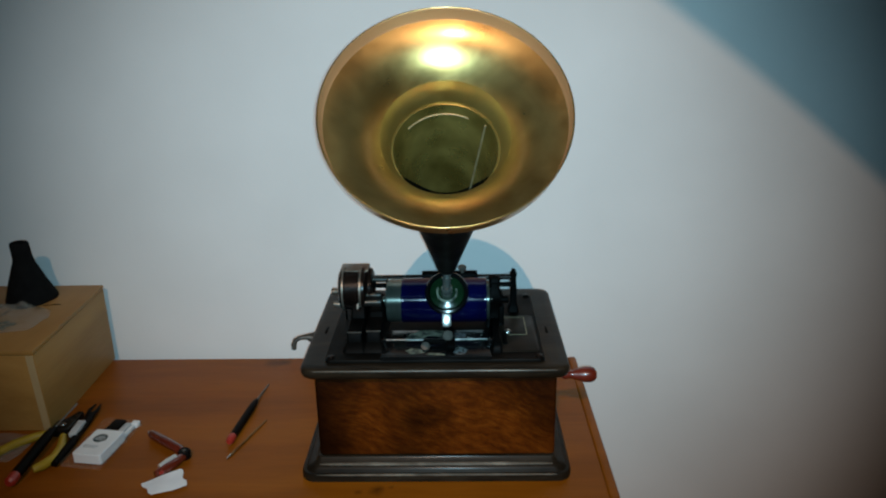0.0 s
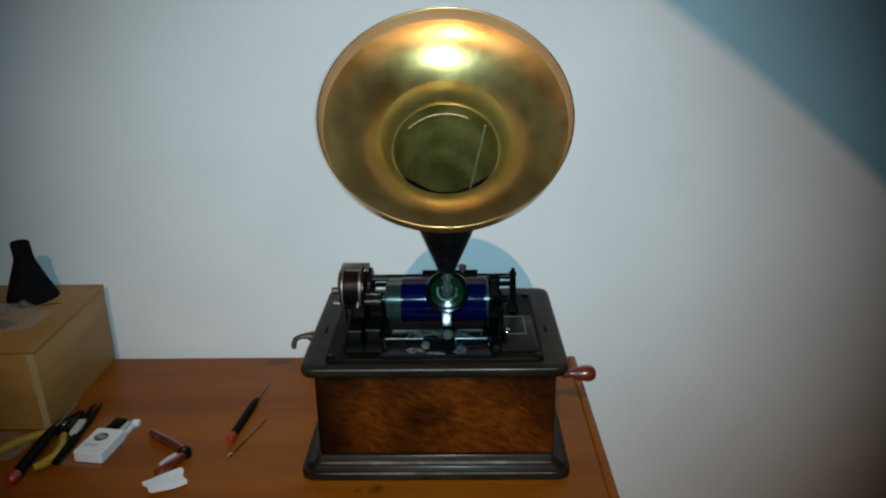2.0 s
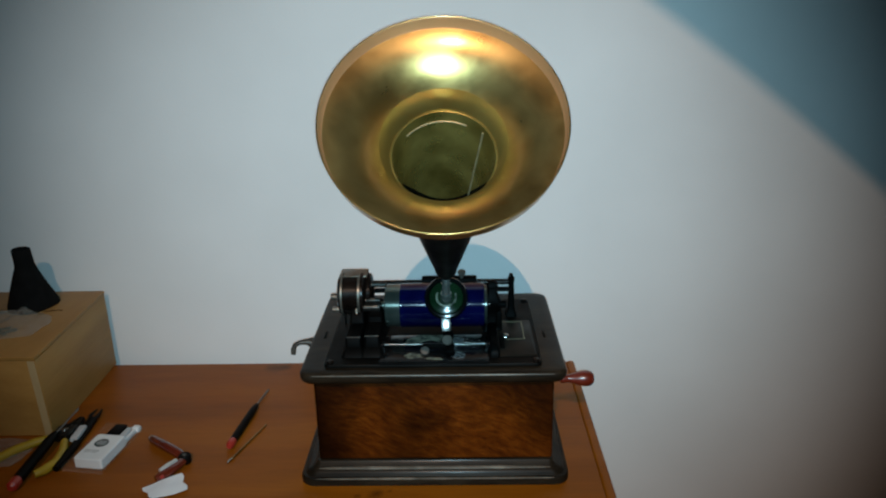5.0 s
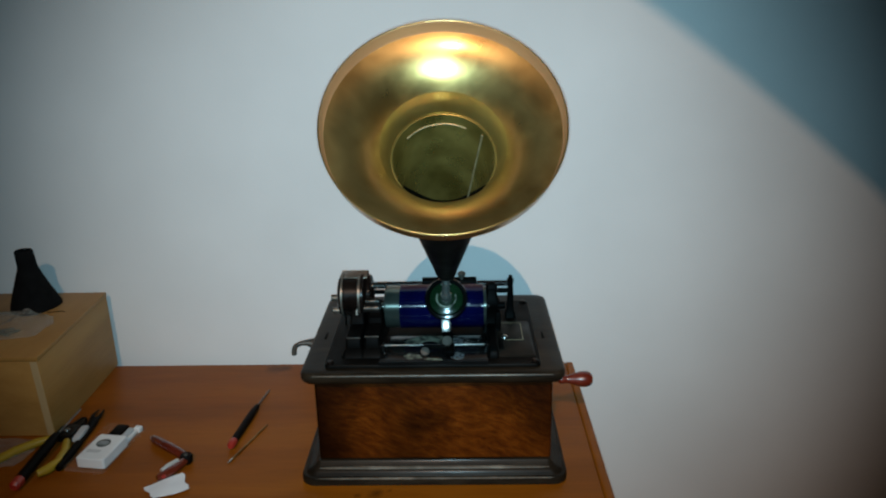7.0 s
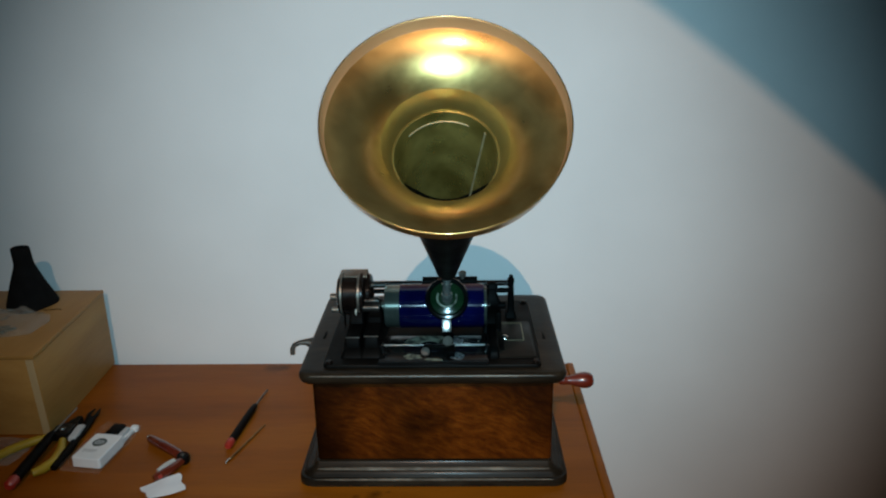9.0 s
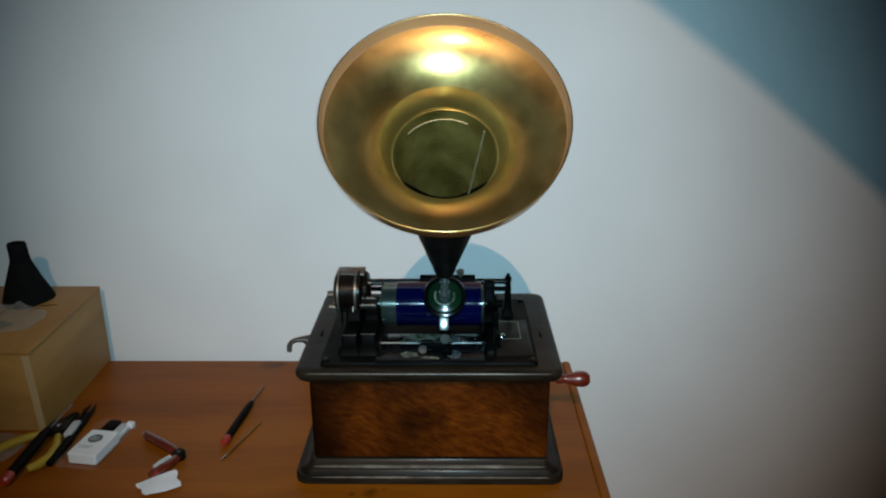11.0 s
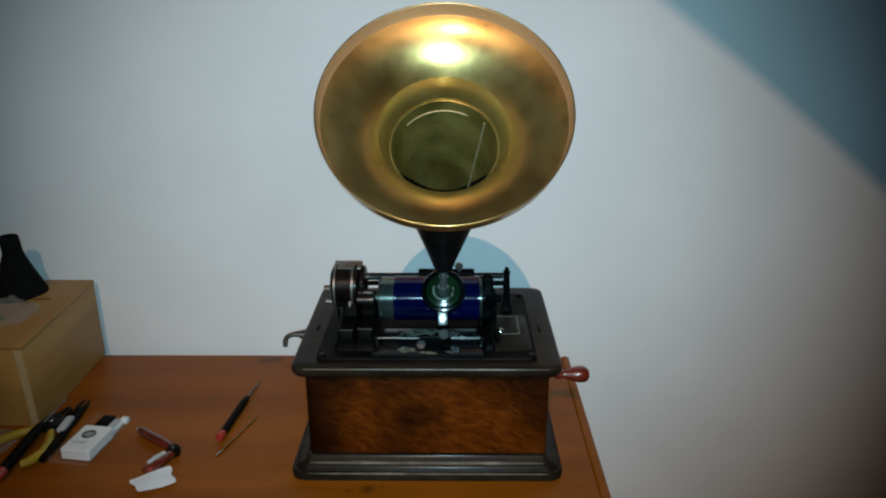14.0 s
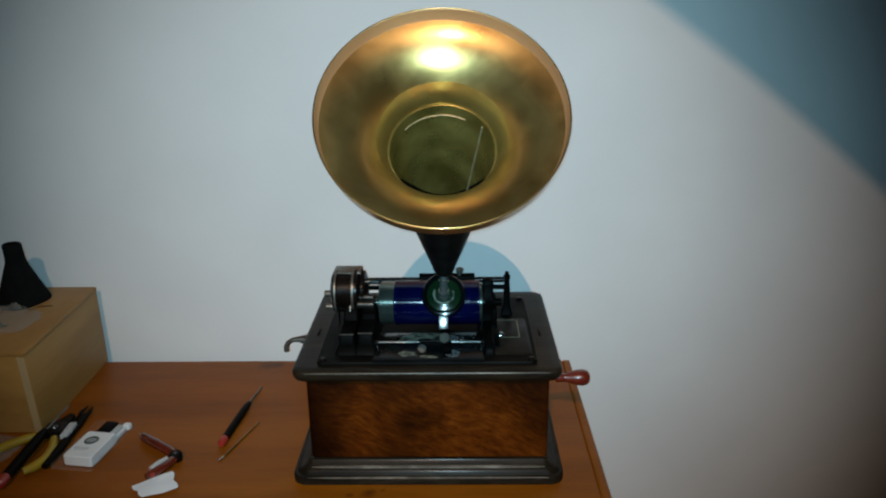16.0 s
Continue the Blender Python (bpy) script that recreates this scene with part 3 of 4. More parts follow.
def works(ph):
    """Cast bedplate, standards, shafts, drum, gate and crank of the phonograph."""
    bed = part("bedplate", stack(B(), [(.1235, .0935, .006, .1472), (.1245, .0945, .007, .148), (.1245, .0945, .007, .1502), (.1235, .0935, .006, BED), (.115, .085, .004, BED + .0001)],
               0.0015, 0.108), BEDBLACK, ph, "black enamelled bedplate with worn gilt ornament")
    for x in (-.1165, .1195):
        for y in (.0205, .195):
            part("bolt", lathe(B(), [(0, 0), (0, .0042), (.0015, .0042), (.0028, .003), (.0032, 0)], (x, y, BED - .0002), (0, 0, 1), 16), BROWNMETAL, bed)
    # sunken glossy deck with a raised front rail and ornament
    deck = part("deck", box(B(), -.060, .066, .020, .086, BED - .001, BED + .0028, .0014), ENAMEL, ph, "glossy black deck plate")
    z = BED + .0029
    rnd = random.Random(4)
    def field(name, cx, cy, rx, ry, a0, a1, inner, material, label):
        """A curved field of the ornament: part of an elliptic band, ragged at its rim."""
        bm, rim = B(), []
        for k in range(25):
            a = radians(a0 + (a1 - a0) * k / 24)
            q = 1 + .10 * noise.noise(Vector((k * .6, cx * 90, 0)))
            rim.append([bm.verts.new((cx + rx * f * math.cos(a), cy + ry * f * math.sin(a), zz)) for f, zz in ((inner, z - .0003), (q, z - .0003), (q, z + .0001), (inner, z + .0001))])
        for p, q in zip(rim, rim[1:]):
            for k in range(4):
                bm.faces.new((p[k], p[(k + 1) % 4], q[(k + 1) % 4], q[k]))
        bm.faces.new(rim[0])
        bm.faces.new(rim[-1])
        part(name, bm, material, deck, label, smooth=False)

    field("ornament", -.003, .060, .031, .025, 25, 172, .38, DECAL, "worn pale gilt scroll ornament")
    field("ornament", .004, .030, .034, .013, 150, 215, .50, DECAL, "worn pale gilt scroll ornament")
    field("ornament", .004, .031, .022, .012, 235, 295, .55, DECAL, "worn pale gilt scroll ornament")
    field("ornament", .0180, .0690, .0085, .0080, 0, 350, .05, OLIVE, "dull olive medallion")
    # the pale speckle of these two fields stands in for sparkling reflections
    field("ornament", .0300, .0700, .0075, .0070, 0, 350, .05, GLITTER, "ornament patch with sparkle put in its colour")
    field("ornament", .0300, .0300, .0085, .0085, 0, 350, .05, GLITTER, "ornament patch with sparkle put in its colour")
    # small bright pieces in place of speckled reflections on the deck
    bm = B()
    for k in range(60):
        px, py, q = .034 + rnd.gauss(0, .010), .064 + rnd.gauss(0, .008), rnd.uniform(.0003, .0009)
        box(bm, px - q, px + q, max(.022, min(.084, py)) - q * .6, max(.022, min(.084, py)) + q * .6, z - .0001, z + .0001, m=None)
    part("glint_specks", bm, NICKEL, deck, "scattered bright specks for the deck's reflections", smooth=False)
    part("front_rail", box(B(), -.060, .066, .0135, .0175, BED - .001, BED + .0042, .0012), ENAMEL, ph)
    part("straight_edge", rod(B(), (-.060, .048, BED + .0085), (.067, .048, BED + .0085), .0013), STEEL, ph, "bright nickel straight-edge rod")
    for x in (-.0585, .0655):
        part("rail_bracket", box(B(), x - .003, x + .003, .043, .053, BED, BED + .0105, .001), ENAMEL, ph)
    # left standards, each on a stepped foot that runs forward over the bed
    for x0, x1, z1, led in ((-.1010, -.0825, .190, .1725), (-.0793, -.0605, .188, .1740)):
        cx, hx = (x0 + x1) / 2, (x1 - x0) / 2
        st = part("standard", stack(B(), [(hx, .026, .003, led - .002), (hx - .0005, .024, .003, led + .006), (hx - .001, .019, .003, z1 - .006), (hx - .003, .015, .002, z1)], cx, .107), IRON, ph, "black cast iron standard")
        part("foot", stack(B(), [(hx + .004, .056, .004, BED - .0005), (hx + .003, .054, .004, BED + .004), (hx, .046, .003, BED + .009), (hx, .044, .003, led - .001), (hx - .001, .043, .003, led)], cx, .087), IRON, st)
        # paler strip that stands in for the highlight along the step
        part("ledge", box(B(), x0 + .001, x1 - .001, .0428, .0440, led - .0012, led + .0003, .0004), HOOKDARK, st, "front edge, its highlight put in as paler metal")
    # drum-shaped gear housing
    gz, gy = .2000, .110
    drum = part("gear_drum", turned([(-.1185, 0), (-.1185, .020), (-.1175, .0215), (-.1165, .0245), (-.114, .0258), (-.1115, .0258), (-.1105, .0235), (-.0945, .0235), (-.0935, .0260),
                (-.0900, .0265), (-.0870, .0258), (-.0850, .020), (-.0835, .012), (-.0815, .010), (-.0815, 0)], .0028, gy, gz), BROWNMETAL, ph, "dark brown drum with bright rims")
    for x in (-.1100, -.0890):
        part("rim", turned([(-.0012, .0256), (-.0012, .0268), (.0012, .0268), (.0012, .0256)], x, gy, gz, 48, True), HOOKMETAL, drum, "bright worn metal rim")
    part("guard", box(B(), -.1135, -.0800, .104, .130, .2235, .2250, .0006), HOOKMETAL, ph, "thin metal guard over the drum")
    for x in (-.1125, -.0810):
        part("guard_leg", box(B(), x - .001, x + .001, .125, .129, BED, .2236, .0004), IRON, ph)
    disc = part("gear_disc", turned([(-.0815, 0), (-.0815, .0205), (-.0805, .0222), (-.0770, .0226), (-.0755, .0215), (-.0750, .0120), (-.0735, .0105), (-.0735, 0)], 0, gy + .006, gz - .001), BROWNMETAL, ph, "dark toothed gear behind the drum")
    for k in range(36):
        part("tooth", box(B(), -.0800, -.0768, -.0009, .0009, .0222, .0236, m=pose(0, gy + .006, gz - .001, 10 * k)), BROWNMETAL, disc, smooth=False)
    part("drum_screw", rod(B(), (-.1262, gy, gz - .004), (-.1180, gy, gz - .004), .0042), HOOKMETAL, ph)
    part("drum_screw", rod(B(), (-.1225, .094, .186), (-.1130, .094, .186), .0036), HOOKMETAL, ph)
    part("drum_arm", sweep(B(), [(-.115, .096, .187), (-.105, .092, .184), (-.094, .090, .1815), (-.088, .091, .186)], .003, 10), IRON, ph)
    part("adjusting_screw", rod(B(), (-.0925, .086, .178), (-.0925, .092, .190), .0015, seg=12), HOOKMETAL, ph)
    part("upper_shaft", rod(B(), (-.084, .112, .2105), (-.0575, .112, .2105), .0034), SHAFT, ph, "steel shaft")
    part("lower_shaft", rod(B(), (-.0905, .096, .1965), (-.064, .096, .1965), .0036), SHAFT, ph, "steel shaft")
    part("bearing_cap", rod(B(), (-.0895, .092, .1890), (-.0640, .092, .1890), .0048), SHAFT, ph)
    # mandrel, turning on its axis
    global MANDREL_PART
    at = pose(0, AXY, AXZ)
    MANDREL_PART = part("mandrel", turned([(-.0640, 0), (-.0640, .0050), (-.0588, .0055), (-.0588, .0200), (-.0578, .0245), (-.0552, .0262), (.0655, .0236), (.0665, .0225), (.0665, .006), (.0735, .0045), (.0735, 0)],
                        0, AXY, AXZ, 56), MANDREL, ph, "dull plated mandrel, grey-green", at)
    part("hub_mark", box(B(), -.0570, -.0550, AXY - .0025, AXY + .0025, AXZ + .0256, AXZ + .0270, .0004), NICKEL, MANDREL_PART)
    # back rod and feed shaft
    part("back_rod", rod(B(), (-.104, .150, .1975), (.101, .150, .1975), .0035), BROWNMETAL, ph, "brown steel guide rod")
    part("feed_screw", rod(B(), (-.100, .142, .1905), (.098, .142, .1905), .0030), IRON, ph)
    part("rod_post", box(B(), -.1075, -.0995, .140, .156, BED, .206, .002), IRON, ph)
    # gate and post at the free end
    gate = part("end_gate", stack(B(), [(.0125, .012, .003, BED - .0003), (.010, .009, .003, BED + .008), (.0075, .007, .003, BED + .016), (.0070, .0065, .003, .178), (.0100, .0095, .004, .183),
                (.0105, .010, .004, .190), (.0072, .007, .003, .196), (.0050, .005, .002, .206), (.0070, .006, .003, .2075), (.0062, .005, .003, .2125), (.003, .003, .001, .2145)], .0735, .110), IRON, ph,
                "black cast iron end gate")
    part("gate_pivot", rod(B(), (.0805, .104, .186), (.0900, .104, .186), .0045), IRON, gate)
    part("gate_screw", rod(B(), (.0690, .1035, .1885), (.0690, .0975, .1870), .0025, seg=12), NICKEL, gate)
    part("gate_foot", stack(B(), [(.0065, .040, .003, BED - .0004), (.0060, .039, .003, BED + .006), (.0050, .034, .003, BED + .011), (.0040, .028, .002, BED + .013)], .0728, .068), IRON, gate)
    part("gate_latch", box(B(), .0775, .0845, .090, .104, .1600, .1820, .002), IRON, gate)
    part("end_post", stack(B(), [(.0075, .008, .003, BED - .0003), (.0060, .006, .002, BED + .006), (.0045, .005, .002, BED + .010), (.0038, .0045, .002, .186), (.0030, .004, .001, .1985), (.0040, .0045, .002, .1990),
         (.0040, .0045, .002, .2030), (.0022, .003, .001, .2040), (.0022, .003, .001, .2075)], .0995, .150), IRON, ph, "tall black end post")
    part("speed_lever", box(B(), .0800, .0860, .048, .0780, BED + .0001, BED + .0030, .001), IRON, ph)
    part("nut", lathe(B(), [(0, 0), (0, .0040), (.003, .0040), (.0046, .0025), (.005, 0)], (.0876, .0775, BED + .0021), (0, -.3, 1), 20), NICKEL, ph, "bright nickel nut")
    plate = part("side_plate", stack(B(), [(.026, .049, .005, BED - .0004), (.026, .049, .005, BED + .0014), (.0252, .0482, .005, BED + .0020)], .0955, .080), PLATEBROWN, ph, "dark brown cover plate")
    zp = BED + .0021
    for x0, x1, y0, y1 in ((.0815, .1108, .1222, .1228), (.1098, .1109, .0734, .1221), (.0885, .1097, .0725, .0733)):
        part("pinstripe", box(B(), x0, x1, y0, y1, zp - .0002, zp + .0002), STRIPE, plate, "pale gilt pinstripe", smooth=False)
    for x, y in ((-.1345, .104), (.1365, .100)):
        part("latch_slot", box(B(), x - .0015, x + .0015, y - .010, y + .010, .1470, .1478, .0003), IRON, ph, "dark latch slot")
    # horn-crane hook and winding crank
    part("hook", sweep(B(), [(-.1475, .128, .1215), (-.156, .126, .1258), (-.164, .122, .1290), (-.172, .119, .1295), (-.178, .117, .1270), (-.1805, .116, .1215), (-.1808, .116, .1150)],
         .003, 12, [.0125, .0078, .0040, .0030, .0031, .0034, .0032]), HOOKDARK, ph, "tarnished nickel hook")
    cr = part("crank_shaft", rod(B(), (.1390, .112, .079), (.1640, .112, .079), .0042), BROWNMETAL, ph)
    part("crank_handle", lathe(B(), [(.1600, 0), (.1600, .0048), (.1620, .0058), (.1660, .0060), (.1690, .0052), (.1730, .0055), (.1800, .0078), (.1880, .0098), (.1950, .0102), (.2000, .0088), (.2030, .0055), (.2040, 0)],
         (0, .110, .0790), (1, 0, 0), 28), REDWOOD, cr, "red turned wooden crank handle")


def carriage(ph):
    """The travelling arm with the sound box, which feeds slowly along the back rod."""
    x = .0155
    at = pose(x, .150, .2005)
    car = part("carriage", rod(B(), (x - .032, .150, .2000), (x + .038, .150, .2000), .0062), IRON, ph, "black carriage sleeve with the sound box", at)
    part("knob", lathe(B(), [(0, 0), (0, .0022), (.005, .0022), (.006, .0045), (.0095, .0050), (.011, .0030), (.0115, 0)], (x + .019, .148, .2040), (0, -.2, 1), 20), HOOKMETAL, car)
    part("arm", sweep(B(), [(x, .148, .2035), (x, .132, .2150), (x, .112, .2180), (x, .098, .2165)], .006, 12), IRON, car)
    n = Vector((0, -math.cos(radians(38)), math.sin(radians(38))))
    c = Vector((x, .0835, .2035))
    part("sound_box_ring", lathe(B(), [(-.006, .0185), (-.006, .0240), (-.004, .0258), (.003, .0262), (.0050, .0250), (.0056, .0228), (.0040, .0212), (.0010, .0205)], c, n, 64, True), ENAMEL, car, "black ring of the sound box")
    disc = part("sound_box_disc", lathe(B(), [(-.005, 0), (-.005, .0200), (.0012, .0206), (.0028, .0200), (.0036, .0150), (.0048, .0125), (.0052, .0080), (.0052, 0)], c, n, 64), GREEN, car, "green lacquered sound box disc")
    u, w = Vector((1, 0, 0)), n.cross(Vector((1, 0, 0)))
    w = -w if w.z < 0 else w
    part("yoke", sweep(B(), [c + n * .0056 + u * (.0115 * math.sin(a)) + w * (-.0115 * math.cos(a)) for a in (radians(d) for d in range(-118, 119, 12))], .0013, 8), DECAL, disc, "pale worn metal yoke")
    root, ax = Vector(HORN_ROOT), Vector((0.0150, -math.cos(radians(41.5)), math.sin(radians(41.5)))).normalized()
    way = [c + n * .0040, c + n * .0095, c + n * .0150 + Vector((0, .0015, .004)), root + ax * .036, root + ax * .049]
    neck = part("neck", sweep(B(), way, .005, 24, [.0078, .0054, .0050, .0052, .0060]), NECKMETAL, disc, "worn nickel neck with turned rings")
    for a, b, r in ((way[1], way[2], .0068), (way[2], way[3], .0062), (way[3], way[4], .0072)):
        d = (b - a).normalized()
        part("neck_ring", lathe(B(), [(-.0012, r - .0020), (-.0009, r - .0004), (0, r), (.0009, r - .0004), (.0012, r - .0020)], a.lerp(b, .5), d, 28, True), NECKMETAL, neck)
    # lift lever with its bright thumb plate, and the guide arm that rides on the straight edge
    m = pose(x - .0005, .0640, .1775, -24.5, 0, 1)
    part("lift_plate", box(B(), -.0054, .0054, -.0012, .0012, -.0080, .0080, .0005, m=m), NICKEL, car, "bright nickel lift plate")
    part("lift_arm", box(B(), x - .0048, x + .0048, .0690, .0740, .1600, .1900, .0012), IRON, car)
    part("guide_arm", box(B(), x - .0030, x + .0075, .0440, .0700, BED + .0105, BED + .0150, .0015), IRON, car)
    part("guide_foot", box(B(), x - .0012, x + .0095, .0230, .0445, BED + .0046, BED + .0125, .0015), IRON, car)
    for dx, y, z, r in ((.0010, .0410, BED + .0165, .0062), (-.0250, .0350, BED + .0060, .0052)):
        part("thumb_screw", lathe(B(), [(0, 0), (0, r - .0008), (.0008, r), (.0022, r), (.0030, r - .0008), (.0030, 0)], (x + dx, y, z), (0, -.75, .65), 28), HOOKDARK, car, "dull nickel thumb screw")
    part("guide_bar", box(B(), x - .0280, x + .0010, .0405, .0455, BED + .0058, BED + .0105, .001), IRON, car)
    return car


def cylinder_record():
    r = thing("cylinder_record", (0.011, AXY, AXZ), "glossy dark blue cylinder record on the mandrel", "record")
    part("tube", turned([(-.0398, .0256), (-.0398, .0262), (-.0390, .0270), (-.0358, .0270), (-.0355, .0268), (.0582, .0268), (.0585, .0270), (.0622, .0270), (.0630, .0262), (.0630, .0240), (.0622, .0238)],
         0, AXY, AXZ, 72), RECORD, r)
    return r


def horn_neck(hz):
    """The rubber sleeve between the horn and the sound box."""
    n = Vector((0, -math.cos(radians(38)), math.sin(radians(38))))
    c = Vector((.0155, .0835, .2035))
    root, ax = Vector(HORN_ROOT), Vector((0.0150, -math.cos(radians(41.5)), math.sin(radians(41.5)))).normalized()
    pts = [root + ax * .0435, root + ax * .0450, root + ax * .0530, root + ax * .0580]
    part("rubber_sleeve", sweep(B(), pts, .008, 20, [.0066, .0088, .0119, .0128]), BLACKPLASTIC, hz, "soft black rubber sleeve")


# ---- loose things on the desk and the box ----
def screwdriver(tip, ferrule, end, r, cap, group="small screwdrivers"):
    tip, ferrule, end = Vector(tip), Vector(ferrule), Vector(end)
    s = thing("screwdriver", end, "small screwdriver with a black handle and red end cap", "screwdriver", group)
    d = (end - ferrule).normalized()
    L = (end - ferrule).length
    bm = B()
    rod(bm, tip + Vector((0, 0, 0)), ferrule + d * .004, .0013, seg=12, bev=.0004)
    part("blade", bm, STEEL, s, "thin steel blade")
    part("handle", lathe(B(), [(0, 0), (0, r * .55), (.004, r * .75), (L * .12, r * .9), (L * .3, r), (L * .7, r), (L - cap, r * .96), (L - cap, 0)], ferrule, d, 12), BLACKPLASTIC, s)
    part("cap", lathe(B(), [(L - cap, 0), (L - cap, r * .9), (L - cap + .002, r * 1.05), (L - .003, r * 1.0), (L, r * .6), (L, 0)], ferrule, d, 20), REDPLASTIC, s, "red swivel cap")
    return s


def pick():
    p = thing("pick", (-.244, .09, 0), "thin brass pick lying on the desk", "tool")
    part("shank", rod(B(), (-.2560, .052, .0017), (-.2305, .132, .0017), .0016, .0011, 12), BRASSROD, p)
    part("tip", rod(B(), (-.2590, .0435, .0017), (-.2560, .0525, .0017), .0009, .0018, 12), NICKEL, p, "pale metal tip")


def pliers():
    p = thing("pliers", (-.498, .10, 0), "pliers with yellow grips and dark steel jaws", "pliers")
    z = .0065
    part("grip", sweep(B(), [(-.566, .028, z), (-.553, .047, z), (-.538, .070, z), (-.522, .086, z), (-.508, .096, z)], .006, 14, [.0045, .0058, .0060, .0056, .0046]), YELLOW, p, "yellow vinyl grip")
    part("grip", sweep(B(), [(-.486, .017, z), (-.478, .025, z), (-.472, .042, z), (-.475, .065, z), (-.484, .088, z)], .006, 14, [.0045, .0058, .0060, .0056, .0046]), YELLOW, p, "yellow vinyl grip")
    part("joint", stack(B(), [(.0115, .013, .006, .0012), (.0125, .014, .006, .0025), (.0125, .014, .006, .0105), (.0110, .0125, .006, .0118)], -.4935, .108), DARKSTEEL, p)
    part("rivet", lathe(B(), [(0, 0), (0, .0045), (.001, .004), (.0014, 0)], (-.4935, .108, .0118), (0, 0, 1), 16), STEEL, p)
    for s in (-1, 1):
        x = -.4915
        part("jaw", prism(B(), [(x + s * .0008, .116), (x + s * .0100, .118), (x + s * .0080 + .003, .126), (x + s * .0030 + .006, .142), (x + s * .0006 + .006, .142)], .002, .0105), DARKSTEEL, p, smooth=False)


def cutter():
    """A black tool with forked points and a bare grey middle."""
    c = thing("side_cutters", (-.470, .09, 0), "black-handled tool with two fine forked points", "tool")
    part("handle", sweep(B(), [(-.4660, .028, .0060), (-.4655, .050, .0062), (-.4660, .075, .0062), (-.4675, .094, .0060)], .006, 12, [.0040, .0052, .0052, .0046]), BLACKPLASTIC, c)
    part("clamp", box(B(), -.0048, .0048, -.016, .016, -.0030, .0030, .001, m=pose(-.4705, .100, .0105, 0, 0, 3)), LABELGREY, c, "bare grey metal clamp")
    part("body", sweep(B(), [(-.4680, .092, .0052), (-.4695, .120, .0055), (-.4725, .140, .0055)], .005, 12, [.0046, .0056, .0066]), BLACKPLASTIC, c)
    for s in (-1, 1):
        part("point", sweep(B(), [(-.4725 + s * .003, .138, .0055), (-.4750 + s * .0055, .154, .005), (-.4765 + s * .0035, .172, .0035)], .003, 8, [.0034, .0026, .0009]), BLACKPLASTIC, c)


def white_case():
    w = thing("plastic_case", (-.43, .07, 0), "white plastic case with a round dark label", "case")
    m = pose(-.4242, .0608, 0, 0, 0, -8)
    part("body", stack(B(), [(.0183, .0268, .003, .0022), (.0190, .0275, .003, .0030), (.0190, .0275, .003, .0150), (.0182, .0267, .003, .0160)]), WHITEPLASTIC, w).matrix_basis = place(w).inverted() @ m @ place(w)
    bm = lathe(B(), [(0, 0), (0, .0088), (.0003, .0088), (.0003, 0)], (-.4252, .0688, .0160), (0, 0, 1), 32)
    lab = part("label", bm, LABELDARK, w, "round dark printed label", smooth=False)
    bm = B()
    for k, (wd, dy) in enumerate(((.0050, .0035), (.0066, .0012), (.0066, -.0012), (.0050, -.0035))):
        box(bm, -wd, wd, dy - .0005, dy + .0005, 0, .0002, m=pose(-.4252, .0688, .0163, 0, 0, -8))
    part("print", bm, LABELGREY, lab, "unreadable pale print", smooth=False)
    bm = B()
    for k in range(3):
        box(bm, -.010, .0095 - .003 * (k == 2), -.0007, .0007, 0, .0002, m=pose(-.4302 + .0004 * k, .0533 - .0024 * k, .0160, 0, 0, -8))
    part("print", bm, LABELGREY, w, "unreadable grey print", smooth=False)
    # the clear tray that it slides in, with the black block and the white stick beside it
    t = thing("clear_tray", (-.42, .09, 0), "clear plastic tray with a black block and a white stick", "tray")
    m = pose(-.4275, .0770, 0, 0, 0, -8)
    bm = B()
    for d in ((-.026, .026, -.050, .050, .0003, .0012), (-.026, -.0252, -.050, .050, .0012, .0080), (.0252, .026, -.050, .050, .0012, .0080), (-.0252, .0252, .0492, .050, .0012, .0080), (-.0252, .0252, -.050, -.0492, .0012, .0050)):
        box(bm, *d, m=m)
    part("tray", bm, CLEARTRAY, t, smooth=False).visible_shadow = False
    part("block", box(B(), -.0090, .0070, .0165, .0450, .0014, .0110, .0012, m=m), BLACKPLASTIC, t, "black block")
    part("pad", box(B(), .0075, .0150, .0150, .0430, .0014, .0080, .0010, m=m), LABELGREY, t, "grey pad")
    part("stick", box(B(), .0165, .0215, -.0300, .0420, .0014, .0075, .0015, m=m), WHITEPLASTIC, t, "white plastic stick")
    part("stick_head", box(B(), .0150, .0245, .0400, .0485, .0014, .0092, .0018, m=m), WHITEPLASTIC, t, "white stick head")


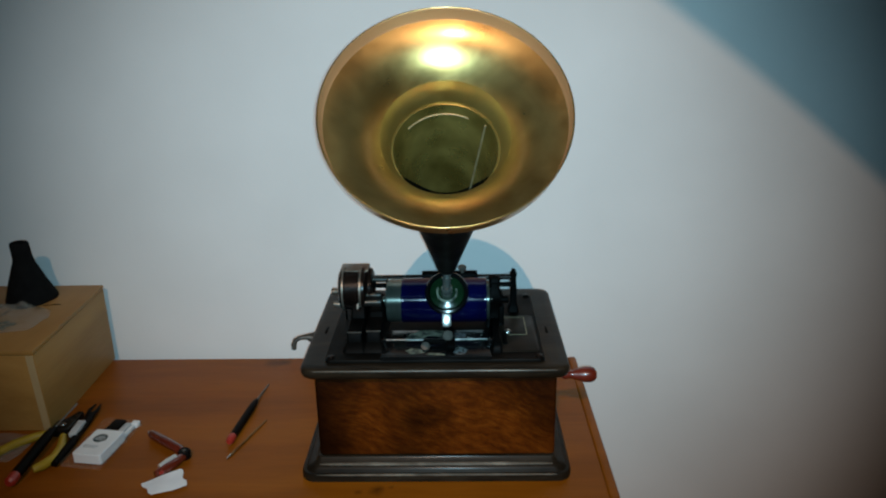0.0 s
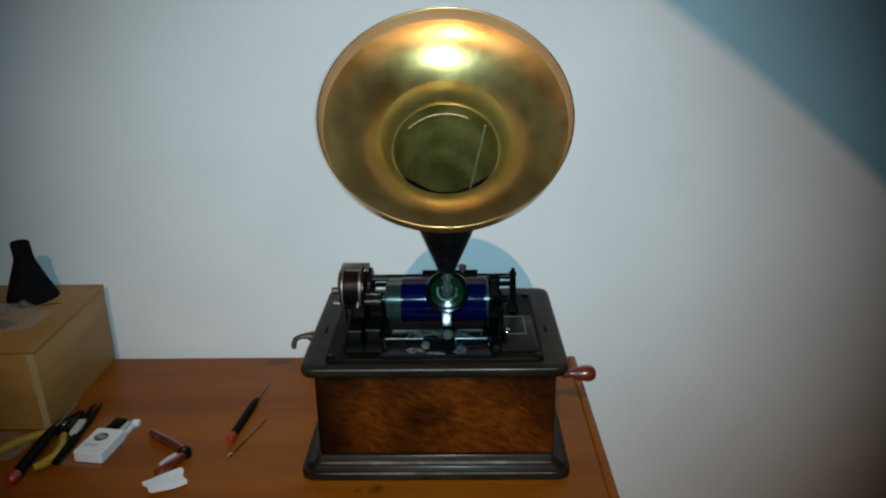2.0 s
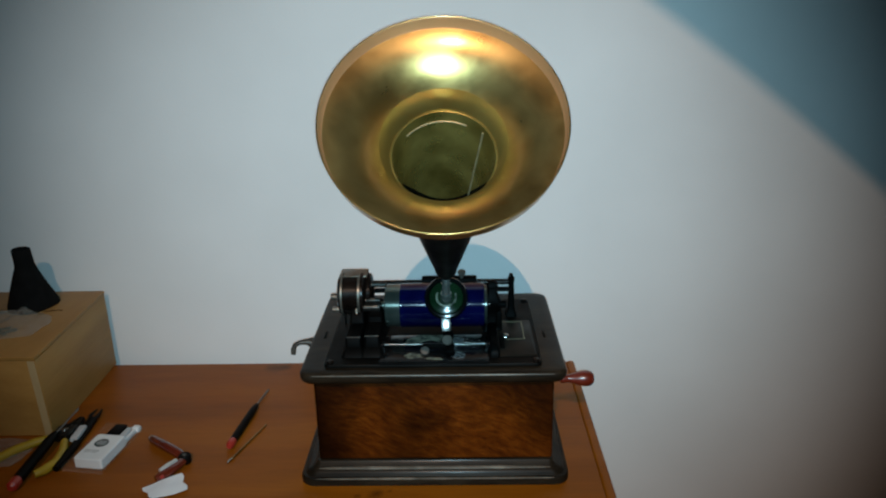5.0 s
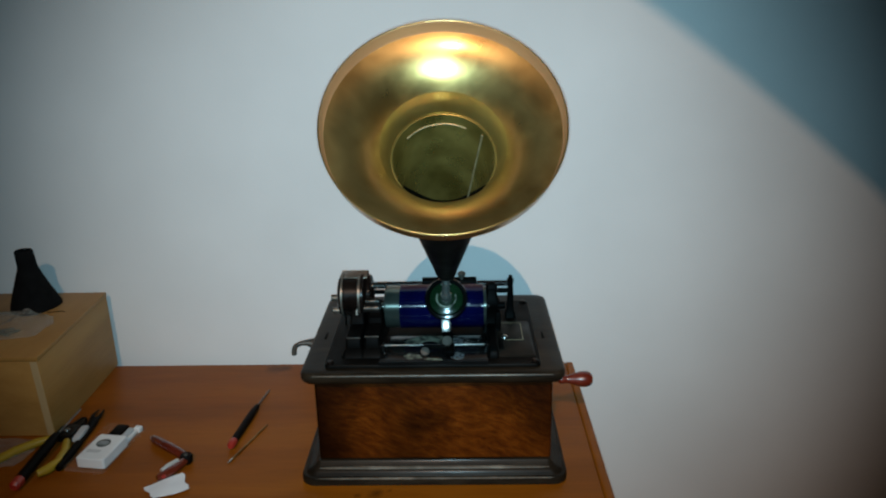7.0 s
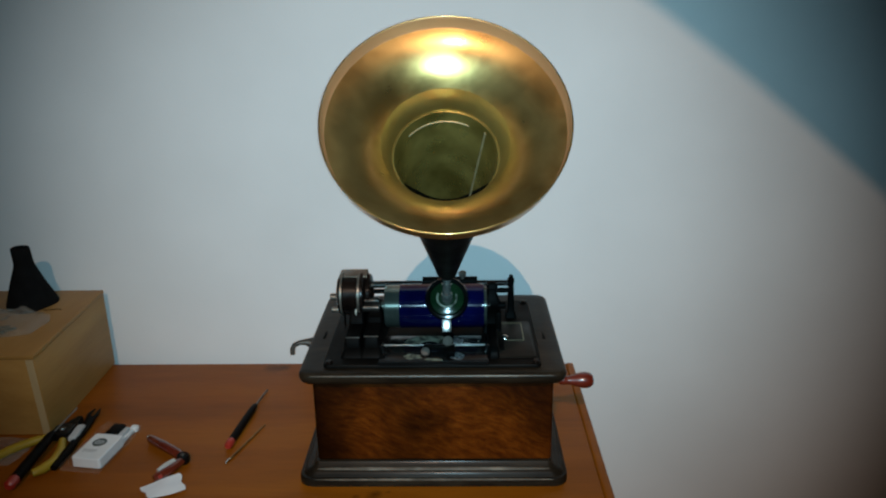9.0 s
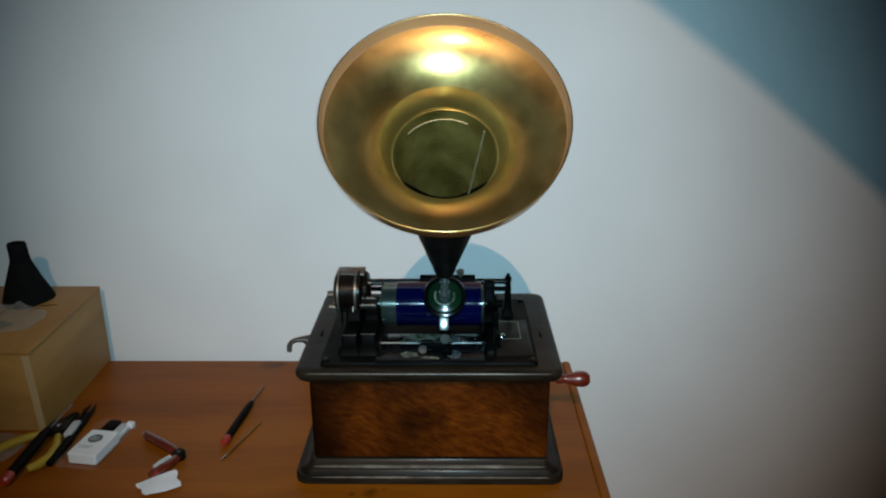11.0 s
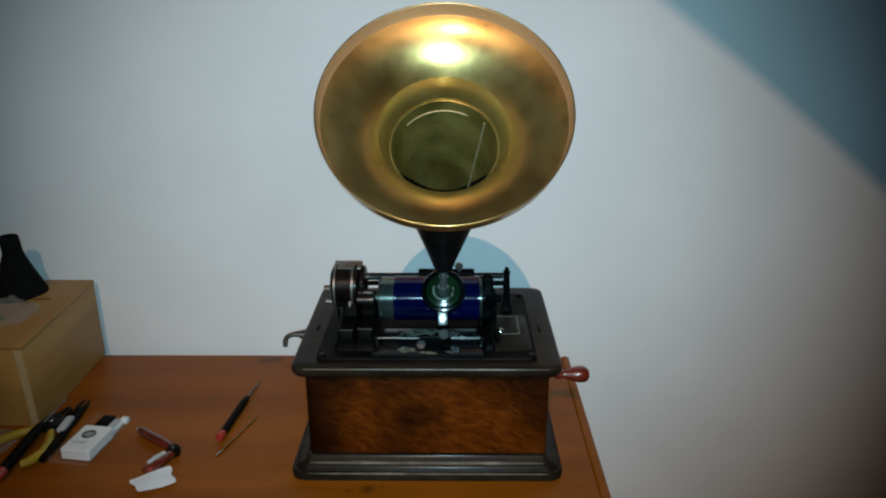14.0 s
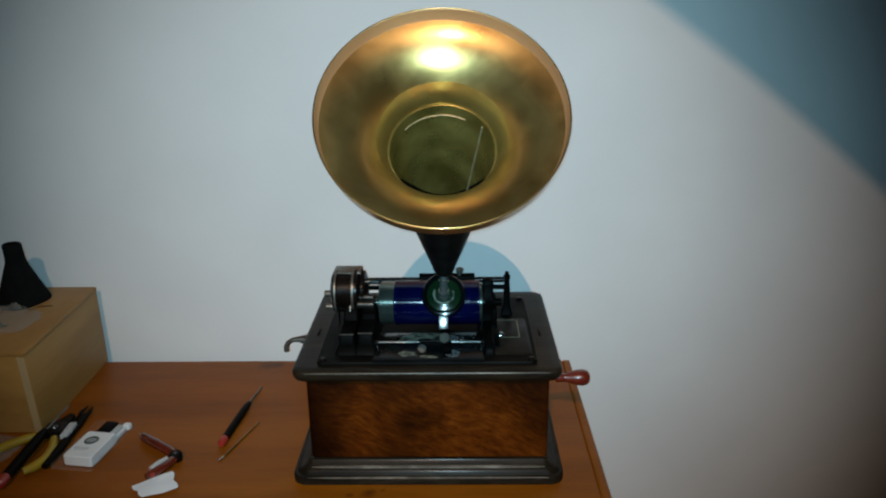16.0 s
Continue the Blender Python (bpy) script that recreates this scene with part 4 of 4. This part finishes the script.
def folding_knife():
    k = thing("folding_knife", (-.34, .06, 0), "half-open folding tool with dark red scales", "knife")

    def kp(name, bm, *rest):
        bmesh.ops.translate(bm, verts=bm.verts, vec=(.0080, -.0080, 0))
        return part(name, bm, *rest)

    kp("scale", sweep(B(), [(-.3805, .1020, .0062), (-.3740, .0960, .0068), (-.3500, .0790, .0072), (-.3300, .0650, .0068), (-.3240, .0600, .0060)], .006, 14, [.0040, .0062, .0066, .0060, .0045]), AMBER, k)
    kp("end_cap", rod(B(), (-.3835, .1045, .0062), (-.3785, .1005, .0062), .0030, .0050, 14), NICKEL, k, "pale metal end")
    kp("hinge", lathe(B(), [(0, 0), (0, .0068), (.0015, .0078), (.0095, .0078), (.011, .0068), (.011, 0)], (-.3205, .0560, .0005), (0, 0, 1), 24), BLACKPLASTIC, k, "dark hinge")
    kp("hinge_rivet", lathe(B(), [(0, 0), (0, .0028), (.001, .0022), (.0012, 0)], (-.3205, .0560, .0115), (0, 0, 1), 14), HOOKDARK, k)
    kp("lower_scale", sweep(B(), [(-.3205, .0530, .0058), (-.3250, .0400, .0060), (-.3330, .0250, .0062), (-.3420, .0150, .0056)], .006, 14, [.0050, .0060, .0062, .0040]), AMBER, k)
    kp("bolster", sweep(B(), [(-.3265, .0440, .0108), (-.3335, .0325, .0112), (-.3395, .0240, .0100)], .003, 10, [.0034, .0038, .0032]), WHITEMETAL, k, "bright metal bolster")
    kp("stud", lathe(B(), [(0, 0), (0, .0030), (.002, .0026), (.003, 0)], (-.3330, .0140, .0085), (0, 0, 1), 12), REDPLASTIC, k, "small red stud")


def paper():
    p = thing("paper_scrap", (-.32, -.004, 0), "small torn scrap of white paper on the desk", "paper")
    bm = B()
    a, b, c, d = (Vector(v) for v in ((-.3463, -.0080, 0), (-.3245, -.0290, 0), (-.2895, -.0105, 0), (-.3086, .0215, 0)))
    n = 12
    grid = []
    for i in range(n + 1):
        row = []
        for j in range(n + 1):
            u, v = i / n, j / n
            q = (a * (1 - u) + b * u) * (1 - v) + (d * (1 - u) + c * u) * v
            e = (noise.noise(q * 90) * .0022) if (i in (0, n) or j in (0, n)) else 0
            z = .0012 + .0020 * (noise.noise(q * 45 + Vector((3, 1, 0))) + .6) + .0016 * abs(v - .55) + .0006
            row.append(bm.verts.new((q.x + e, q.y + e * .7, z)))
        grid.append(row)
    for i in range(n):
        for j in range(n):
            bm.faces.new((grid[i][j], grid[i + 1][j], grid[i + 1][j + 1], grid[i][j + 1]))
    r = bmesh.ops.extrude_face_region(bm, geom=bm.faces[:])
    bmesh.ops.translate(bm, verts=[v for v in r["geom"] if isinstance(v, bmesh.types.BMVert)], vec=(0, 0, -.0003))
    part("sheet", bm, PAPER, p)


def felt_cone():
    f = thing("felt_cone", (-.5985, .262, .1255), "matt black felt cone with a straight neck, on the wooden box", "cone")
    bm = lathe(B(), [(0, 0), (0, .0365), (.0015, .0372), (.006, .0360), (.030, .0262), (.052, .0178), (.060, .0148), (.066, .0136), (.086, .0128), (.0875, .0120), (.0875, .0100), (.080, .0095), (.080, 0)], (-.5985, .262, .1256), (0.02, 0, 1), 40)
    for v in bm.verts:
        k = noise.noise(v.co * 30) * .0022
        low = 1 - (v.co.z - .1256) / .0875
        v.co.x = -.5985 + (v.co.x + .5985) * (1 - .13 * low) + .0050 * low + k
        if v.co.z < .15:
            v.co.x += .0016 * math.sin(3 * math.atan2(v.co.y - .262, v.co.x + .5975))
    part("cone", bm, FELT, f)
    part("thread", sweep(B(), [(-.5660, .238, .1257), (-.556, .240, .1261), (-.547, .243, .1259), (-.541, .241, .1257)], .0006, 6), FELT, f, "loose thread")


def crumpled(name, cx, cy, z0, hw, hd, amp, seed, label, tilt=0.0):
    """A thin crumpled clear film lying on a surface."""
    t = thing(name, (cx, cy, z0), label, "bag")
    bm = B()
    n = 26
    grid = []
    for i in range(n + 1):
        row = []
        for j in range(n + 1):
            u, v = 2 * i / n - 1, 2 * j / n - 1
            k = 1 - .16 * (u * u * v * v) + .10 * noise.noise(Vector((u * 2, v * 2, seed)))
            q = Vector((cx + hw * u * k, cy + hd * v * k, 0))
            edge = (1 - u ** 4) * (1 - v ** 4)
            h = amp * edge * (.35 + .9 * abs(noise.noise(Vector((u * 1.7, v * 1.7, seed + 5)))) + .35 * abs(noise.noise(Vector((u * 5, v * 5, seed + 9)))))
            row.append(bm.verts.new((q.x, q.y, z0 + .0008 + h)))
        grid.append(row)
    for i in range(n):
        for j in range(n):
            bm.faces.new((grid[i][j], grid[i + 1][j], grid[i + 1][j + 1], grid[i][j + 1]))
    part("film", bm, FILM, t).visible_shadow = False
    return t


def loose_things():
    screwdriver((-.2496, .2257, .0026), (-.2549, .1780, .0050), (-.2645, .0735, .0056), .0052, .015)
    screwdriver((-.4985, .1590, .0125), (-.4988, .0960, .0135), (-.4994, -.0120, .0074), .0066, .016)
    pick()
    pliers()
    cutter()
    white_case()
    folding_knife()
    paper()
    felt_cone()
    bag = crumpled("plastic_bag", -.590, .188, .1255, .052, .040, .021, 2.0, "crumpled clear plastic bag with dark scraps on the wooden box")
    for k, (x, y, a) in enumerate(((-.590, .176, 25), (-.577, .168, 40), (-.598, .167, 8), (-.585, .160, -20))):
        part("scrap", box(B(), -.010, .010, -.0022, .0022, 0, .0030, .001, m=pose(x, y, .1258 + .0004 * k, 0, 0, a)), HERB, bag, "dark green scrap")
    crumpled("plastic_wrap", -.572, .070, 0.0, .048, .034, .010, 6.0, "crumpled clear plastic wrap on the desk beside the box")


works(PH)
CARRIAGE = carriage(PH)
horn_neck(HORN)
RECORD_THING = cylinder_record()
loose_things()


def motions():
    """The record and mandrel turn at 160 a minute; the sound box and horn feed slowly along the rod."""
    steps = [k / 15 for k in range(241)]
    walk(RECORD_THING, [(t, pose(0.011, AXY, AXZ, 960 * t)) for t in steps])
    walk(MANDREL_PART, [(t, pose(-CX, AXY - CY, AXZ, 960 * t)) for t in steps])
    feed = 0.0050
    walk(CARRIAGE, [(t, pose(0.0155 - CX + feed * t / 16, 0.150 - CY, 0.2005)) for t in (0, 8, 16)])
    walk(HORN, [(t, pose(HORN_ROOT[0] + feed * t / 16, HORN_ROOT[1], HORN_ROOT[2])) for t in (0, 8, 16)])


motions()
